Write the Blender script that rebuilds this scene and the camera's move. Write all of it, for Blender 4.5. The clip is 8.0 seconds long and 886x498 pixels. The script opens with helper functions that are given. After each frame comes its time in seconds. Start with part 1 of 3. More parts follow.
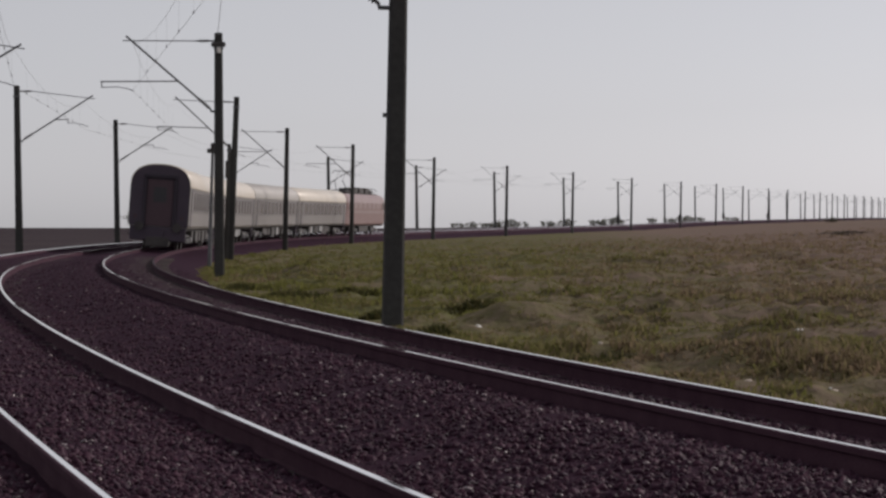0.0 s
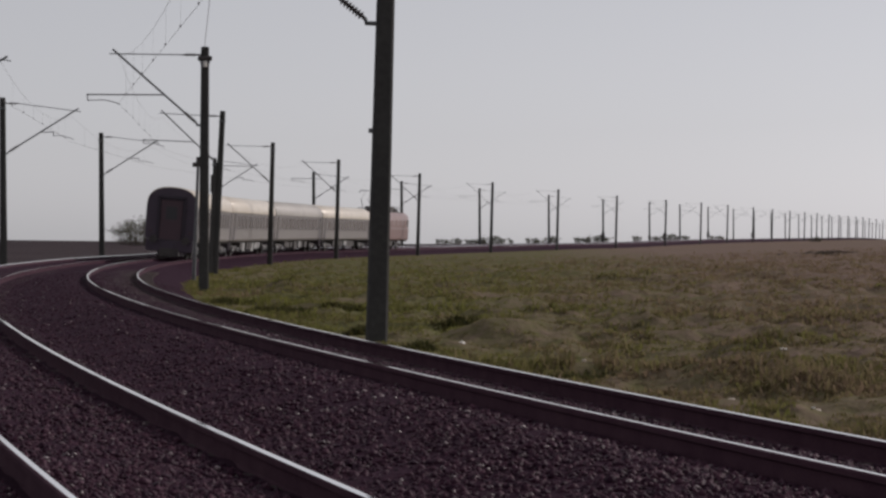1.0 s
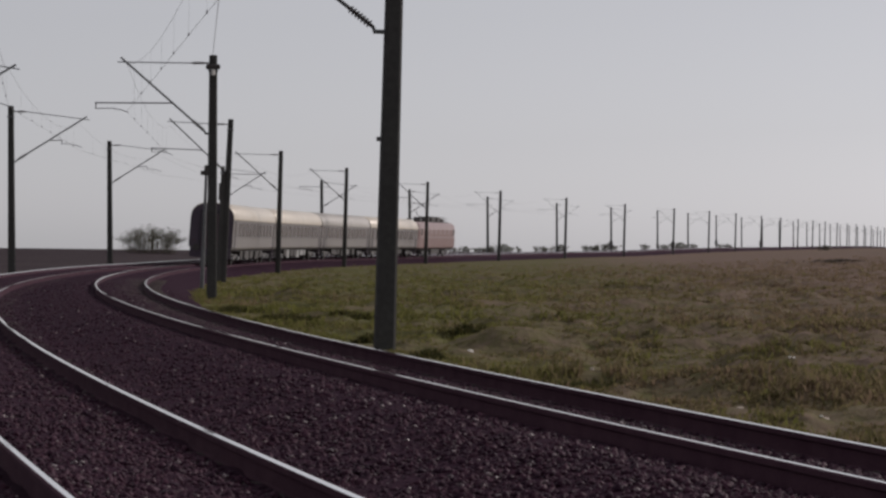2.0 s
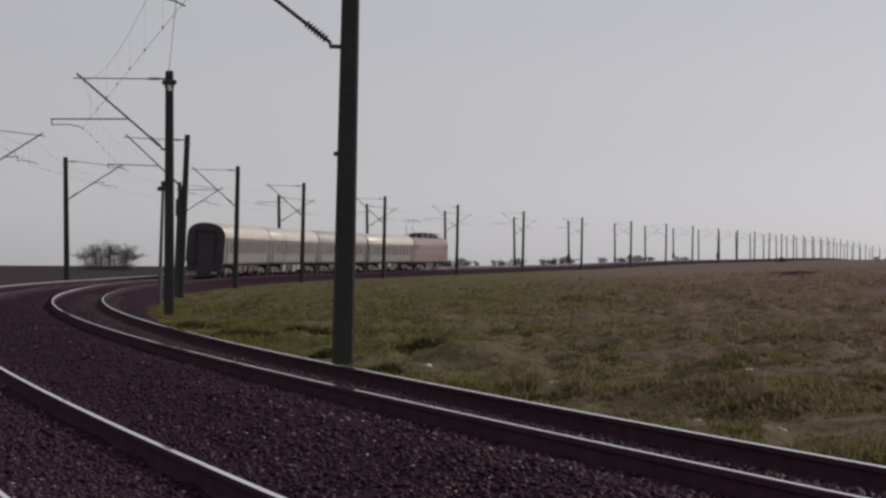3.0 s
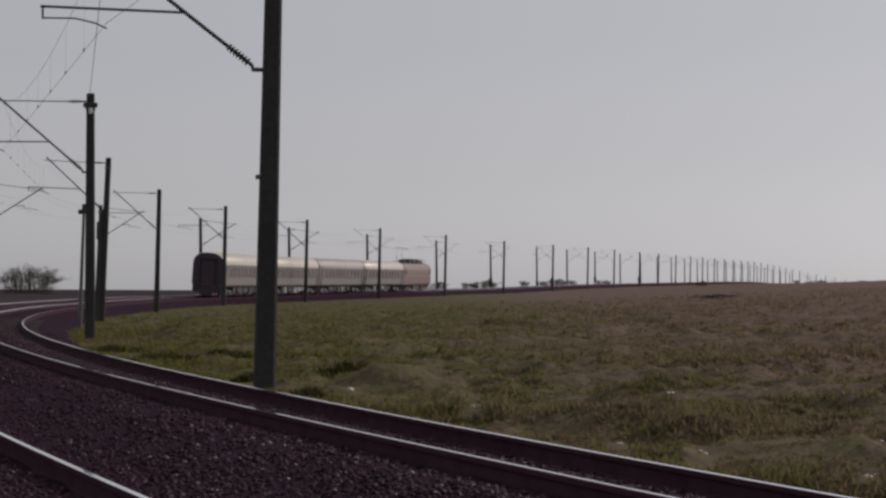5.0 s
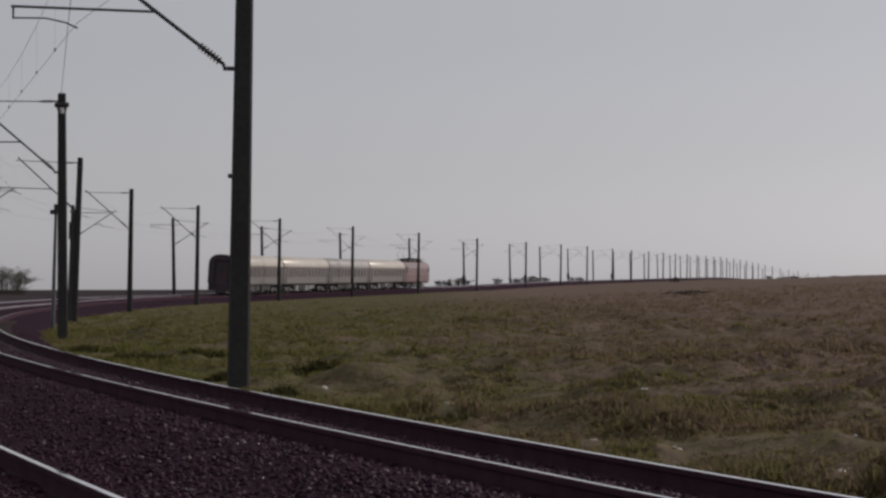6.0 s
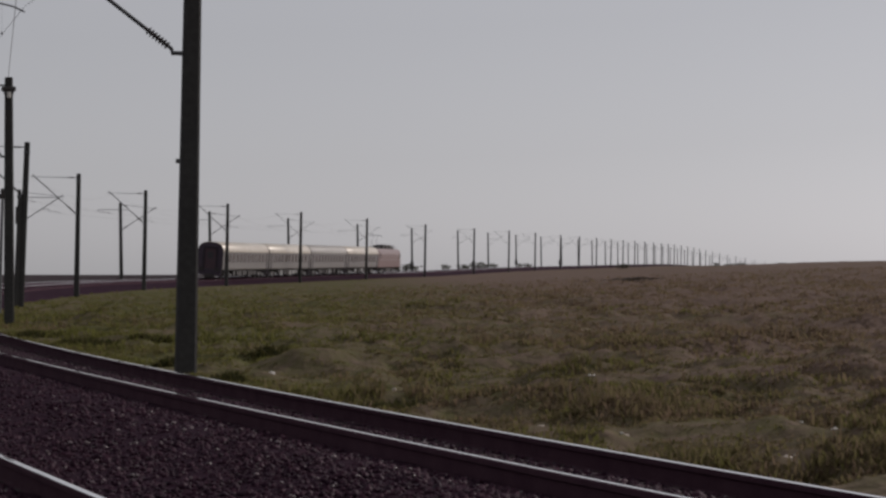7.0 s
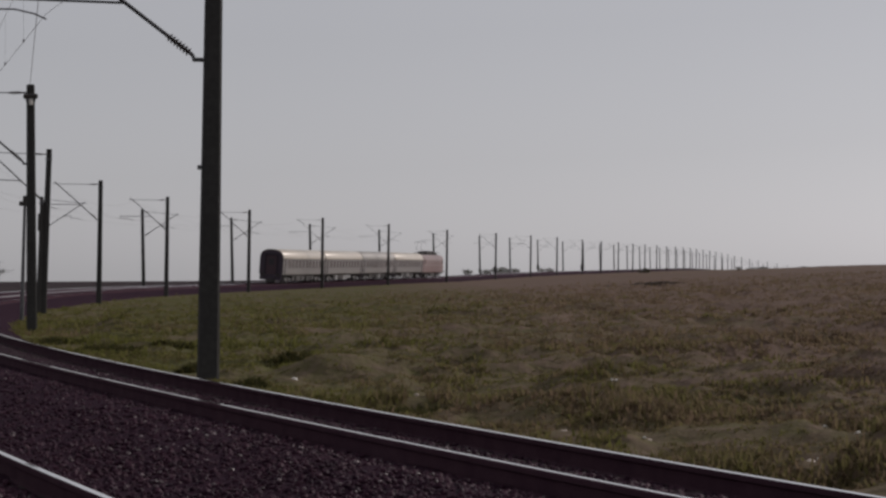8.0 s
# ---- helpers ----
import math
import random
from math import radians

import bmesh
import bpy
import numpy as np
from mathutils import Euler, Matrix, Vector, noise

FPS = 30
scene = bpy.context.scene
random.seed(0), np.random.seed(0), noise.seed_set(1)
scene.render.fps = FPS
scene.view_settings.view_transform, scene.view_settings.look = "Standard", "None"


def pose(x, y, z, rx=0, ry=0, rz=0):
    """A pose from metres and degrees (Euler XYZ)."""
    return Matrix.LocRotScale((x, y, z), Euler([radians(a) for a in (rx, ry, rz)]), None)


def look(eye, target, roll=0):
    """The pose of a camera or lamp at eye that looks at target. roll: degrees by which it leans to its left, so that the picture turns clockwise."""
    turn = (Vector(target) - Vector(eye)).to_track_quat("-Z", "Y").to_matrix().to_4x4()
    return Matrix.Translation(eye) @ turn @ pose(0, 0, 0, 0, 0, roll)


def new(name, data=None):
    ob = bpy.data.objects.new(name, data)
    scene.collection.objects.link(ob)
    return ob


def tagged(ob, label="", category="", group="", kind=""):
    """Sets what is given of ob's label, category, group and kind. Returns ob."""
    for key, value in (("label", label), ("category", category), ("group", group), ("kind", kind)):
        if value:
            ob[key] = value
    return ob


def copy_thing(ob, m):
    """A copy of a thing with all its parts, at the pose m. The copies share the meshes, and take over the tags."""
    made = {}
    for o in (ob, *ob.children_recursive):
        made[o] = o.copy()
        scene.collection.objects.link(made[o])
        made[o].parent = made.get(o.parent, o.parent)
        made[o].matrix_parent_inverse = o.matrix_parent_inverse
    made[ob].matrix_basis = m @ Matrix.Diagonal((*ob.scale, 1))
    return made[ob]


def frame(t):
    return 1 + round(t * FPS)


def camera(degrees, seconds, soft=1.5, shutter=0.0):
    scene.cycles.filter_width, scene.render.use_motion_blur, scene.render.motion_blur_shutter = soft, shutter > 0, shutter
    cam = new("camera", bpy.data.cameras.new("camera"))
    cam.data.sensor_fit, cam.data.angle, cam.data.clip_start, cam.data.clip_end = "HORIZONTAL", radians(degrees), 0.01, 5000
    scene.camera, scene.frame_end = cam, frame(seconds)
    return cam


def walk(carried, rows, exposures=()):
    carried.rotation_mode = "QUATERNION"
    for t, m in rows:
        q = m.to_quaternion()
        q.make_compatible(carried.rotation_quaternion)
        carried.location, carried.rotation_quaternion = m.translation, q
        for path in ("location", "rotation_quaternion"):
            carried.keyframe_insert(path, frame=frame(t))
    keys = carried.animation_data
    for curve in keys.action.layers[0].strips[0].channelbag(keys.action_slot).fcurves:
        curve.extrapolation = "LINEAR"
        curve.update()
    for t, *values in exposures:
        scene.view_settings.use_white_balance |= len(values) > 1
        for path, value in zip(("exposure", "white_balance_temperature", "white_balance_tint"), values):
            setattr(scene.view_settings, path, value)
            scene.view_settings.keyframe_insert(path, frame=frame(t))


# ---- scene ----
# ---------------------------------------------------------------- camera
EYE = (0.0, 0.0, 1.17)
cam = camera(21.65, 8.0, soft=2.7)
# seconds, yaw, pitch, roll in degrees: a hand-held pan to the right
PAN = [
    (0.0, 0.004, -0.619, -0.101), (0.1, -0.115, -0.578, -0.138), (0.2, -0.036, -0.380, -0.176), (0.3, -0.233, -0.444, -0.213),
    (0.4, -0.474, -0.396, -0.250), (0.5, -0.415, -0.191, -0.288), (0.6, -0.413, -0.106, -0.355), (0.7, -0.376, -0.169, -0.423),
    (0.8, -0.340, -0.094, -0.490), (0.9, -0.442, -0.226, -0.558), (1.0, -0.370, -0.218, -0.626), (1.1, -0.185, -0.234, -0.656),
    (1.2, 0.021, -0.263, -0.687), (2.3, -0.480, 0.115, -0.590), (2.4, -0.706, 0.200, -0.485), (2.5, -0.605, 0.367, -0.379),
    (2.6, -0.667, 0.118, -0.361), (2.7, -1.026, 0.262, -0.342), (2.8, -1.495, 0.197, -0.323), (2.9, -1.240, 0.290, -0.304),
    (3.0, -1.218, 0.347, -0.286), (3.1, -1.933, 0.251, -0.336), (3.2, -2.139, 0.407, -0.386), (3.3, -2.017, 0.496, -0.436),
    (3.4, -1.989, 0.502, -0.486), (3.5, -2.038, 0.459, -0.536), (3.6, -1.962, 0.421, -0.504), (3.7, -1.724, 0.482, -0.472),
    (3.8, -1.835, 0.508, -0.440), (3.9, -1.848, 0.547, -0.408), (4.0, -1.898, 0.598, -0.376), (4.1, -2.361, 0.758, -0.348),
    (4.2, -2.388, 0.754, -0.321), (4.3, -2.041, 0.703, -0.293), (4.4, -2.816, 0.795, -0.265), (4.5, -2.691, 0.762, -0.237),
    (4.6, -3.202, 0.648, -0.274), (4.7, -3.136, 0.944, -0.311), (5.8, -3.431, 0.899, -0.096), (5.9, -3.674, 0.896, -0.011),
    (6.0, -3.804, 0.885, 0.075), (6.1, -4.341, 0.873, 0.004), (6.2, -4.465, 0.746, -0.067), (6.3, -4.700, 0.733, -0.138),
    (6.4, -5.003, 0.792, -0.209), (6.5, -5.170, 0.698, -0.279), (6.6, -5.151, 0.635, -0.239), (6.7, -5.300, 0.755, -0.199),
    (6.8, -5.336, 0.567, -0.158), (6.9, -5.217, 0.460, -0.118), (7.0, -5.087, 0.537, -0.078), (7.1, -4.653, 0.371, 0.001),
    (7.2, -4.338, 0.760, 0.080), (7.3, -3.866, 0.713, 0.159), (7.4, -4.289, 0.900, 0.237), (7.5, -4.275, 0.809, 0.316),
    (7.6, -4.465, 0.893, 0.283), (7.7, -4.812, 1.001, 0.250), (7.8, -4.856, 1.078, 0.217), (7.9, -4.622, 0.856, 0.185),
    (8.0, -4.547, 0.666, 0.152)]
EXPOSURE = [(t, e, 6200, 17) for t, e in ((0.0, 0.34), (1.0, 0.26), (2.5, 0.18), (4.5, 0.02), (6.5, -0.08), (8.0, -0.1))]
walk(cam, [(t, pose(*EYE, 90 + p, r, y)) for t, y, p, r in PAN], EXPOSURE)

# ---------------------------------------------------------------- sky and sun
SUN_AZ, SUN_EL = 53.0, 26.0          # degrees to the right of the first view, and up
world = bpy.data.worlds.new("hazy_sky")
scene.world = world
world.use_nodes = True
wn = world.node_tree
sky = wn.nodes.new("ShaderNodeTexSky")
sky.sky_type = "NISHITA"
sky.sun_disc = False
sky.sun_elevation = radians(SUN_EL)
sky.sun_rotation = radians(SUN_AZ)
sky.air_density, sky.dust_density, sky.ozone_density = 1.0, 0.9, 1.0
hsv = wn.nodes.new("ShaderNodeHueSaturation")
hsv.inputs["Saturation"].default_value = 0.2
wn.links.new(sky.outputs[0], hsv.inputs["Color"])
# thin high haze evens the whole dome out
haze = wn.nodes.new("ShaderNodeMix")
haze.data_type = "RGBA"
haze.inputs[0].default_value = 0.45
wn.links.new(hsv.outputs[0], haze.inputs[6])
haze.inputs[7].default_value = (7.1, 7.15, 6.85, 1)
wn.links.new(haze.outputs[2], wn.nodes["Background"].inputs[0])
wn.nodes["Background"].inputs[1].default_value = 0.066
sun_data = bpy.data.lights.new("sun", "SUN")
sun_data.energy, sun_data.angle, sun_data.color = 2.1, radians(1.0), (1.0, 0.93, 0.82)
sun = new("sun", sun_data)
sa, se = radians(SUN_AZ), radians(SUN_EL)
sun.matrix_world = look((0, 0, 60), (-60 * math.sin(sa) * math.cos(se), -60 * math.cos(sa) * math.cos(se), 60 - 60 * math.sin(se)))


# ---------------------------------------------------------------- materials
def mat(name, a, b=None, scale=3.0, fine=40.0, rough=0.8, metal=0.0, bump=0.0, bump_scale=30.0, vary=0.0, spec=0.5, stretch=(1, 1, 1), island=False, drift=None):
    """Two colours mixed by a coarse and a fine noise, in metres, with relief."""
    m = bpy.data.materials.new(name)
    m.use_nodes = True
    nt = m.node_tree
    bs = nt.nodes["Principled BSDF"]
    co = nt.nodes.new("ShaderNodeTexCoord")
    mp = nt.nodes.new("ShaderNodeMapping")
    mp.inputs["Scale"].default_value = stretch
    nt.links.new(co.outputs["Object"], mp.inputs["Vector"])
    b = b or tuple(c * 0.7 for c in a)
    n1, n2 = nt.nodes.new("ShaderNodeTexNoise"), nt.nodes.new("ShaderNodeTexNoise")
    for n, sc in ((n1, scale), (n2, fine)):
        n.inputs["Scale"].default_value = sc
        n.inputs["Detail"].default_value = 5
        nt.links.new(mp.outputs[0], n.inputs["Vector"])
    add = nt.nodes.new("ShaderNodeMath")
    add.operation = "MULTIPLY_ADD"
    add.inputs[1].default_value, add.inputs[2].default_value = 0.5, 0.0
    nt.links.new(n2.outputs[0], add.inputs[0])
    add2 = nt.nodes.new("ShaderNodeMath")
    add2.operation = "MULTIPLY_ADD"
    add2.inputs[1].default_value = 0.5
    nt.links.new(n1.outputs[0], add2.inputs[0])
    nt.links.new(add.outputs[0], add2.inputs[2])
    src = add2.outputs[0]
    if vary:
        if island:
            rnd = nt.nodes.new("ShaderNodeNewGeometry").outputs["Random Per Island"]
        else:
            rnd = nt.nodes.new("ShaderNodeObjectInfo").outputs["Random"]
        mad = nt.nodes.new("ShaderNodeMath")
        mad.operation = "MULTIPLY_ADD"
        mad.inputs[1].default_value = vary
        nt.links.new(rnd, mad.inputs[0])
        sub = nt.nodes.new("ShaderNodeMath")
        sub.operation = "SUBTRACT"
        sub.inputs[1].default_value = vary / 2
        nt.links.new(mad.outputs[0], sub.inputs[0])
        nt.links.new(src, mad.inputs[2])
        src = sub.outputs[0]
    if drift:
        # the second colour takes over along a direction of the plan, over some metres
        dot, mr, plus = nt.nodes.new("ShaderNodeVectorMath"), nt.nodes.new("ShaderNodeMapRange"), nt.nodes.new("ShaderNodeMath")
        dot.operation = "DOT_PRODUCT"
        dot.inputs[1].default_value = drift[:3]
        nt.links.new(co.outputs["Object"], dot.inputs[0])
        nt.links.new(dot.outputs["Value"], mr.inputs["Value"])
        mr.inputs["From Min"].default_value, mr.inputs["From Max"].default_value = drift[3], drift[4]
        mr.inputs["To Min"].default_value, mr.inputs["To Max"].default_value = -0.1, 0.17
        plus.operation = "ADD"
        nt.links.new(src, plus.inputs[0])
        nt.links.new(mr.outputs[0], plus.inputs[1])
        src = plus.outputs[0]
    ramp = nt.nodes.new("ShaderNodeValToRGB")
    ramp.color_ramp.elements[0].position, ramp.color_ramp.elements[1].position = 0.36, 0.64
    ramp.color_ramp.elements[0].color, ramp.color_ramp.elements[1].color = (*a, 1), (*b, 1)
    nt.links.new(src, ramp.inputs[0])
    nt.links.new(ramp.outputs[0], bs.inputs["Base Color"])
    bs.inputs["Roughness"].default_value, bs.inputs["Metallic"].default_value = rough, metal
    bs.inputs["Specular IOR Level"].default_value = spec
    if bump:
        bn, bp = nt.nodes.new("ShaderNodeTexNoise"), nt.nodes.new("ShaderNodeBump")
        bn.inputs["Scale"].default_value = bump_scale
        bn.inputs["Detail"].default_value = 6
        nt.links.new(mp.outputs[0], bn.inputs["Vector"])
        bp.inputs["Strength"].default_value, bp.inputs["Distance"].default_value = 0.8, bump
        nt.links.new(bn.outputs[0], bp.inputs["Height"])
        nt.links.new(bp.outputs[0], bs.inputs["Normal"])
    return m


# lens flare's purple cast is mixed into the grass, ballast and rail-side colours
M_GRASS = mat("meadow", (0.1, 0.094, 0.04), (0.156, 0.11, 0.088), 0.11, 2.6, 0.95, bump=0.16, bump_scale=2.6, spec=0.03, drift=(1.0, -0.06, 0.0, -4.0, 12.0))
M_BLADE = mat("grass_blades", (0.148, 0.146, 0.044), (0.2, 0.144, 0.096), 0.09, 0.7, 0.8, vary=0.25, island=True, spec=0.05, drift=(1.0, -0.06, 0.0, -4.0, 12.0))
M_BALLAST = mat("ballast_bed", (0.022, 0.0082, 0.0165), (0.033, 0.0138, 0.025), 1.5, 25.0, 0.9, bump=0.05, bump_scale=14.0, spec=0.03)
M_STONE = mat("ballast_stone", (0.023, 0.008, 0.0172), (0.053, 0.0215, 0.035), 0.8, 60.0, 0.6, vary=0.5, island=True, bump=0.004, bump_scale=90, spec=0.07)
# pale colour stands in for sun glints on ballast facets
M_GLINT_STONE = mat("glint_ballast_stone", (0.05, 0.027, 0.033), (0.19, 0.14, 0.145), 2.0, 60.0, 0.4, vary=0.6, island=True, bump=0.003, bump_scale=90, spec=0.35)
M_RUST = mat("rusty_rail_side", (0.046, 0.021, 0.032), (0.072, 0.037, 0.049), 4.0, 60.0, 0.9, bump=0.002, bump_scale=80, spec=0.05)
M_RAILTOP = mat("polished_rail_head", (0.96, 0.93, 0.94), (0.88, 0.85, 0.86), 1.5, 50.0, 0.1, 1.0)
M_SLEEPER = mat("dark_old_sleeper", (0.038, 0.028, 0.028), (0.062, 0.046, 0.044), 3.0, 40.0, 0.9, bump=0.004, vary=0.3, spec=0.1)
M_SOIL = mat("ploughed_soil", (0.032, 0.022, 0.026), (0.052, 0.038, 0.04), 0.05, 1.5, 0.95, bump=0.1, bump_scale=3.0, spec=0.05)
M_WEED = mat("dark_weeds_and_hollow", (0.045, 0.05, 0.017), (0.075, 0.066, 0.026), 0.5, 5.0, 0.8, vary=0.4, island=True, spec=0.1)
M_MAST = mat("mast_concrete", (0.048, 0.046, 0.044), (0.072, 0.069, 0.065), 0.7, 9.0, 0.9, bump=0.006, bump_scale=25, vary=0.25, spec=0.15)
M_STEEL = mat("galvanised_tube", (0.1, 0.1, 0.105), (0.17, 0.17, 0.17), 6.0, 60.0, 0.55, 0.7)
M_PORC = mat("dark_porcelain", (0.045, 0.036, 0.034), (0.075, 0.058, 0.054), 8.0, 60.0, 0.3)
M_WIRE = mat("copper_wire", (0.1, 0.085, 0.075), (0.16, 0.13, 0.11), 2.0, 30.0, 0.6, 0.6)
M_COACH = mat("coach_paint_light", (0.185, 0.166, 0.158), (0.228, 0.206, 0.196), 0.5, 6.0, 0.4, bump=0.002, bump_scale=6)
M_BAND = mat("coach_paint_band", (0.135, 0.119, 0.117), (0.165, 0.147, 0.143), 0.6, 8.0, 0.4)
# the roof's warm sunlit highlight is set into this pale tan
M_ROOF = mat("coach_roof_sunlit_paint", (0.46, 0.395, 0.31), (0.6, 0.525, 0.43), 0.4, 5.0, 0.32, 0.1, bump=0.003, bump_scale=4)
M_ROOF_DULL = mat("coach_roof_duller", (0.27, 0.25, 0.23), (0.36, 0.33, 0.3), 0.4, 5.0, 0.6, bump=0.003, bump_scale=4)
# the tail end's shade, away from the sun, is painted into this colour
M_COACH_END = mat("coach_end_shade_paint", (0.043, 0.028, 0.045), (0.062, 0.042, 0.06), 1.0, 12.0, 0.6)
M_RUBBER = mat("dusty_black_rubber", (0.03, 0.023, 0.032), (0.045, 0.034, 0.045), 4.0, 40.0, 0.85)
M_END_DOOR = mat("gangway_door_red", (0.056, 0.029, 0.038), (0.07, 0.036, 0.046), 2.0, 20.0, 0.6)
M_UNDER = mat("underframe_grime", (0.035, 0.03, 0.03), (0.07, 0.06, 0.055), 2.0, 20.0, 0.8)
# underframe glints are put into this light grey
M_BOX = mat("equipment_box_glint_grey", (0.25, 0.25, 0.25), (0.4, 0.39, 0.38), 2.0, 20.0, 0.4)
# dark door paint, deepened to carry the shade of the gaps between coaches
M_DOOR = mat("coach_door_gap_paint", (0.045, 0.036, 0.04), (0.066, 0.054, 0.056), 1.0, 12.0, 0.55)
# backlit haze is mixed into the red, which greys it
M_LOCO_RED = mat("loco_hazed_red", (0.19, 0.112, 0.106), (0.25, 0.16, 0.15), 0.7, 8.0, 0.4)
M_LOCO_PALE = mat("loco_pale_grey", (0.25, 0.18, 0.172), (0.31, 0.235, 0.225), 0.7, 8.0, 0.4)
M_DIRT = mat("white_debris", (0.6, 0.57, 0.52), (0.78, 0.75, 0.7), 6.0, 50.0, 0.7)
M_ROCK = mat("pale_rock", (0.48, 0.4, 0.34), (0.64, 0.55, 0.47), 5.0, 40.0, 0.9, bump=0.01)
M_TWIG = mat("bush_twigs", (0.05, 0.04, 0.035), (0.09, 0.07, 0.05), 3.0, 20.0, 0.9)
M_LEAF = mat("bush_leaves", (0.05, 0.055, 0.03), (0.11, 0.1, 0.06), 1.0, 8.0, 0.8, vary=0.4, island=True)


def glass_mat():
    # opaque grey-brown stands in for hazy sky reflected in the panes
    m = mat("sky_pale_window_glass", (0.142, 0.127, 0.125), (0.172, 0.155, 0.151), 1.0, 6.0, 0.22)
    m.node_tree.nodes["Principled BSDF"].inputs["Specular IOR Level"].default_value = 0.8
    return m


M_GLASS = glass_mat()
M_DARK_GLASS = mat("dark_door_glass", (0.02, 0.018, 0.022), (0.03, 0.026, 0.03), 2.0, 20.0, 0.3)


def let_light_through(m, share):
    """Thin leaves pass some light on to their far side."""
    nt = m.node_tree
    bs = nt.nodes["Principled BSDF"]
    tr, mix = nt.nodes.new("ShaderNodeBsdfTranslucent"), nt.nodes.new("ShaderNodeMixShader")
    mix.inputs[0].default_value = share
    nt.links.new(bs.inputs["Base Color"].links[0].from_socket, tr.inputs["Color"])
    nt.links.new(bs.outputs[0], mix.inputs[1])
    nt.links.new(tr.outputs[0], mix.inputs[2])
    nt.links.new(mix.outputs[0], nt.nodes["Material Output"].inputs["Surface"])


for leafy in (M_BLADE, M_WEED, M_LEAF):
    let_light_through(leafy, 0.5)


# ---------------------------------------------------------------- mesh helpers
def mesh_from(name, verts, faces, material, smooth=False):
    me = bpy.data.meshes.new(name)
    me.from_pydata(verts, [], faces)
    me.materials.append(material)
    if smooth:
        me.polygons.foreach_set("use_smooth", [True] * len(me.polygons))
    me.update()
    return me


def part(name, bm, material, parent, label="", smooth=False):
    """Links a bmesh as one mesh object under a thing or under a part."""
    me = bpy.data.meshes.new(name)
    bmesh.ops.recalc_face_normals(bm, faces=bm.faces)
    bm.to_mesh(me)
    bm.free()
    me.materials.append(material)
    if smooth:
        me.polygons.foreach_set("use_smooth", [True] * len(me.polygons))
    ob = new(name, me)
    ob.parent = parent
    return tagged(ob, label)


def box(bm, x0, x1, y0, y1, z0, z1, bevel=0.0):
    r = bmesh.ops.create_cube(bm, size=1.0)
    for v in r["verts"]:
        v.co = Vector((x0 + (v.co.x + 0.5) * (x1 - x0), y0 + (v.co.y + 0.5) * (y1 - y0), z0 + (v.co.z + 0.5) * (z1 - z0)))
    if bevel:
        es = list({e for v in r["verts"] for e in v.link_edges})
        bmesh.ops.bevel(bm, geom=es, offset=bevel, segments=2, affect="EDGES", profile=0.5)
    return bm


def boxed(*a, bevel=0.0):
    return box(bmesh.new(), *a, bevel=bevel)


def tube(bm, pts, r, n=6, r_end=None):
    """A tube through the points, with closed ends; r_end tapers it."""
    pts = [Vector(p) for p in pts]
    rings = []
    for i, p in enumerate(pts):
        d = (pts[min(i + 1, len(pts) - 1)] - pts[max(i - 1, 0)]).normalized()
        u = d.cross(Vector((0, 0, 1)) if abs(d.z) < 0.9 else Vector((1, 0, 0))).normalized()
        w = d.cross(u)
        rr = r if r_end is None else r + (r_end - r) * i / (len(pts) - 1)
        rings.append([bm.verts.new(p + rr * (math.cos(6.2832 * k / n) * u + math.sin(6.2832 * k / n) * w)) for k in range(n)])
    for a, b in zip(rings, rings[1:]):
        for k in range(n):
            bm.faces.new((a[k], a[(k + 1) % n], b[(k + 1) % n], b[k]))
    bm.faces.new(rings[0][::-1])
    bm.faces.new(rings[-1])
    return bm


def smooth01(x, a, b):
    u = np.clip((x - a) / (b - a), 0, 1)
    return u * u * (3 - 2 * u)


# ---------------------------------------------------------------- the line of the railway
# s runs along the inner track's centre line; the curve turns right, then goes on straight
KNOTS = [-100.0 + 50 * i for i in range(33)]
CURV = [2.55, 2.55, 2.52, 2.65, 1.6, 2.24, 1.97, 1.35, 0.1, 0.11, 0.24, -0.03, -0.1, 0.21, 0.16, 0.0] + [0.0] * 5 + [0.04] * 3 + [0.2] + [0.45] * 8
RISE = [-0.02, -0.02, -0.01, 0.01, -0.04, -0.04, 0.14, 0.25, 0.46, 0.72, 0.89, 1.32, 1.72, 2.01, 2.27, 2.52, 2.78, 3.04, 3.3, 3.56, 3.8,
        3.95, 3.95, 3.8, 3.5, 3.0, 2.3, 1.5, 0.6, -0.4, -1.5, -2.6, -3.7]
GAP = 3.97            # between the two tracks' centre lines
CANT = 0.07           # the outer rail of each track lies higher
STEP = 1.0
ls = np.arange(-100.0, 1500.0, STEP)
zero = int(100 / STEP)
lh = np.cumsum(np.interp(ls, KNOTS, CURV) / 1000.0) * STEP
lh = lh - lh[zero] + radians(-18.39)
lx = np.cumsum(np.sin(lh)) * STEP
ly = np.cumsum(np.cos(lh)) * STEP
lx, ly = lx - lx[zero] + 6.84, ly - ly[zero] - 0.92
lz = np.interp(ls, KNOTS, RISE)


def line_at(s, o=0.0, dz=0.0):
    """The place o metres to the right of the inner track's centre line."""
    h = np.interp(s, ls, lh)
    return (np.interp(s, ls, lx) + o * np.cos(h), np.interp(s, ls, ly) - o * np.sin(h), np.interp(s, ls, lz) + dz)


def heading(s):
    return float(np.interp(s, ls, lh))


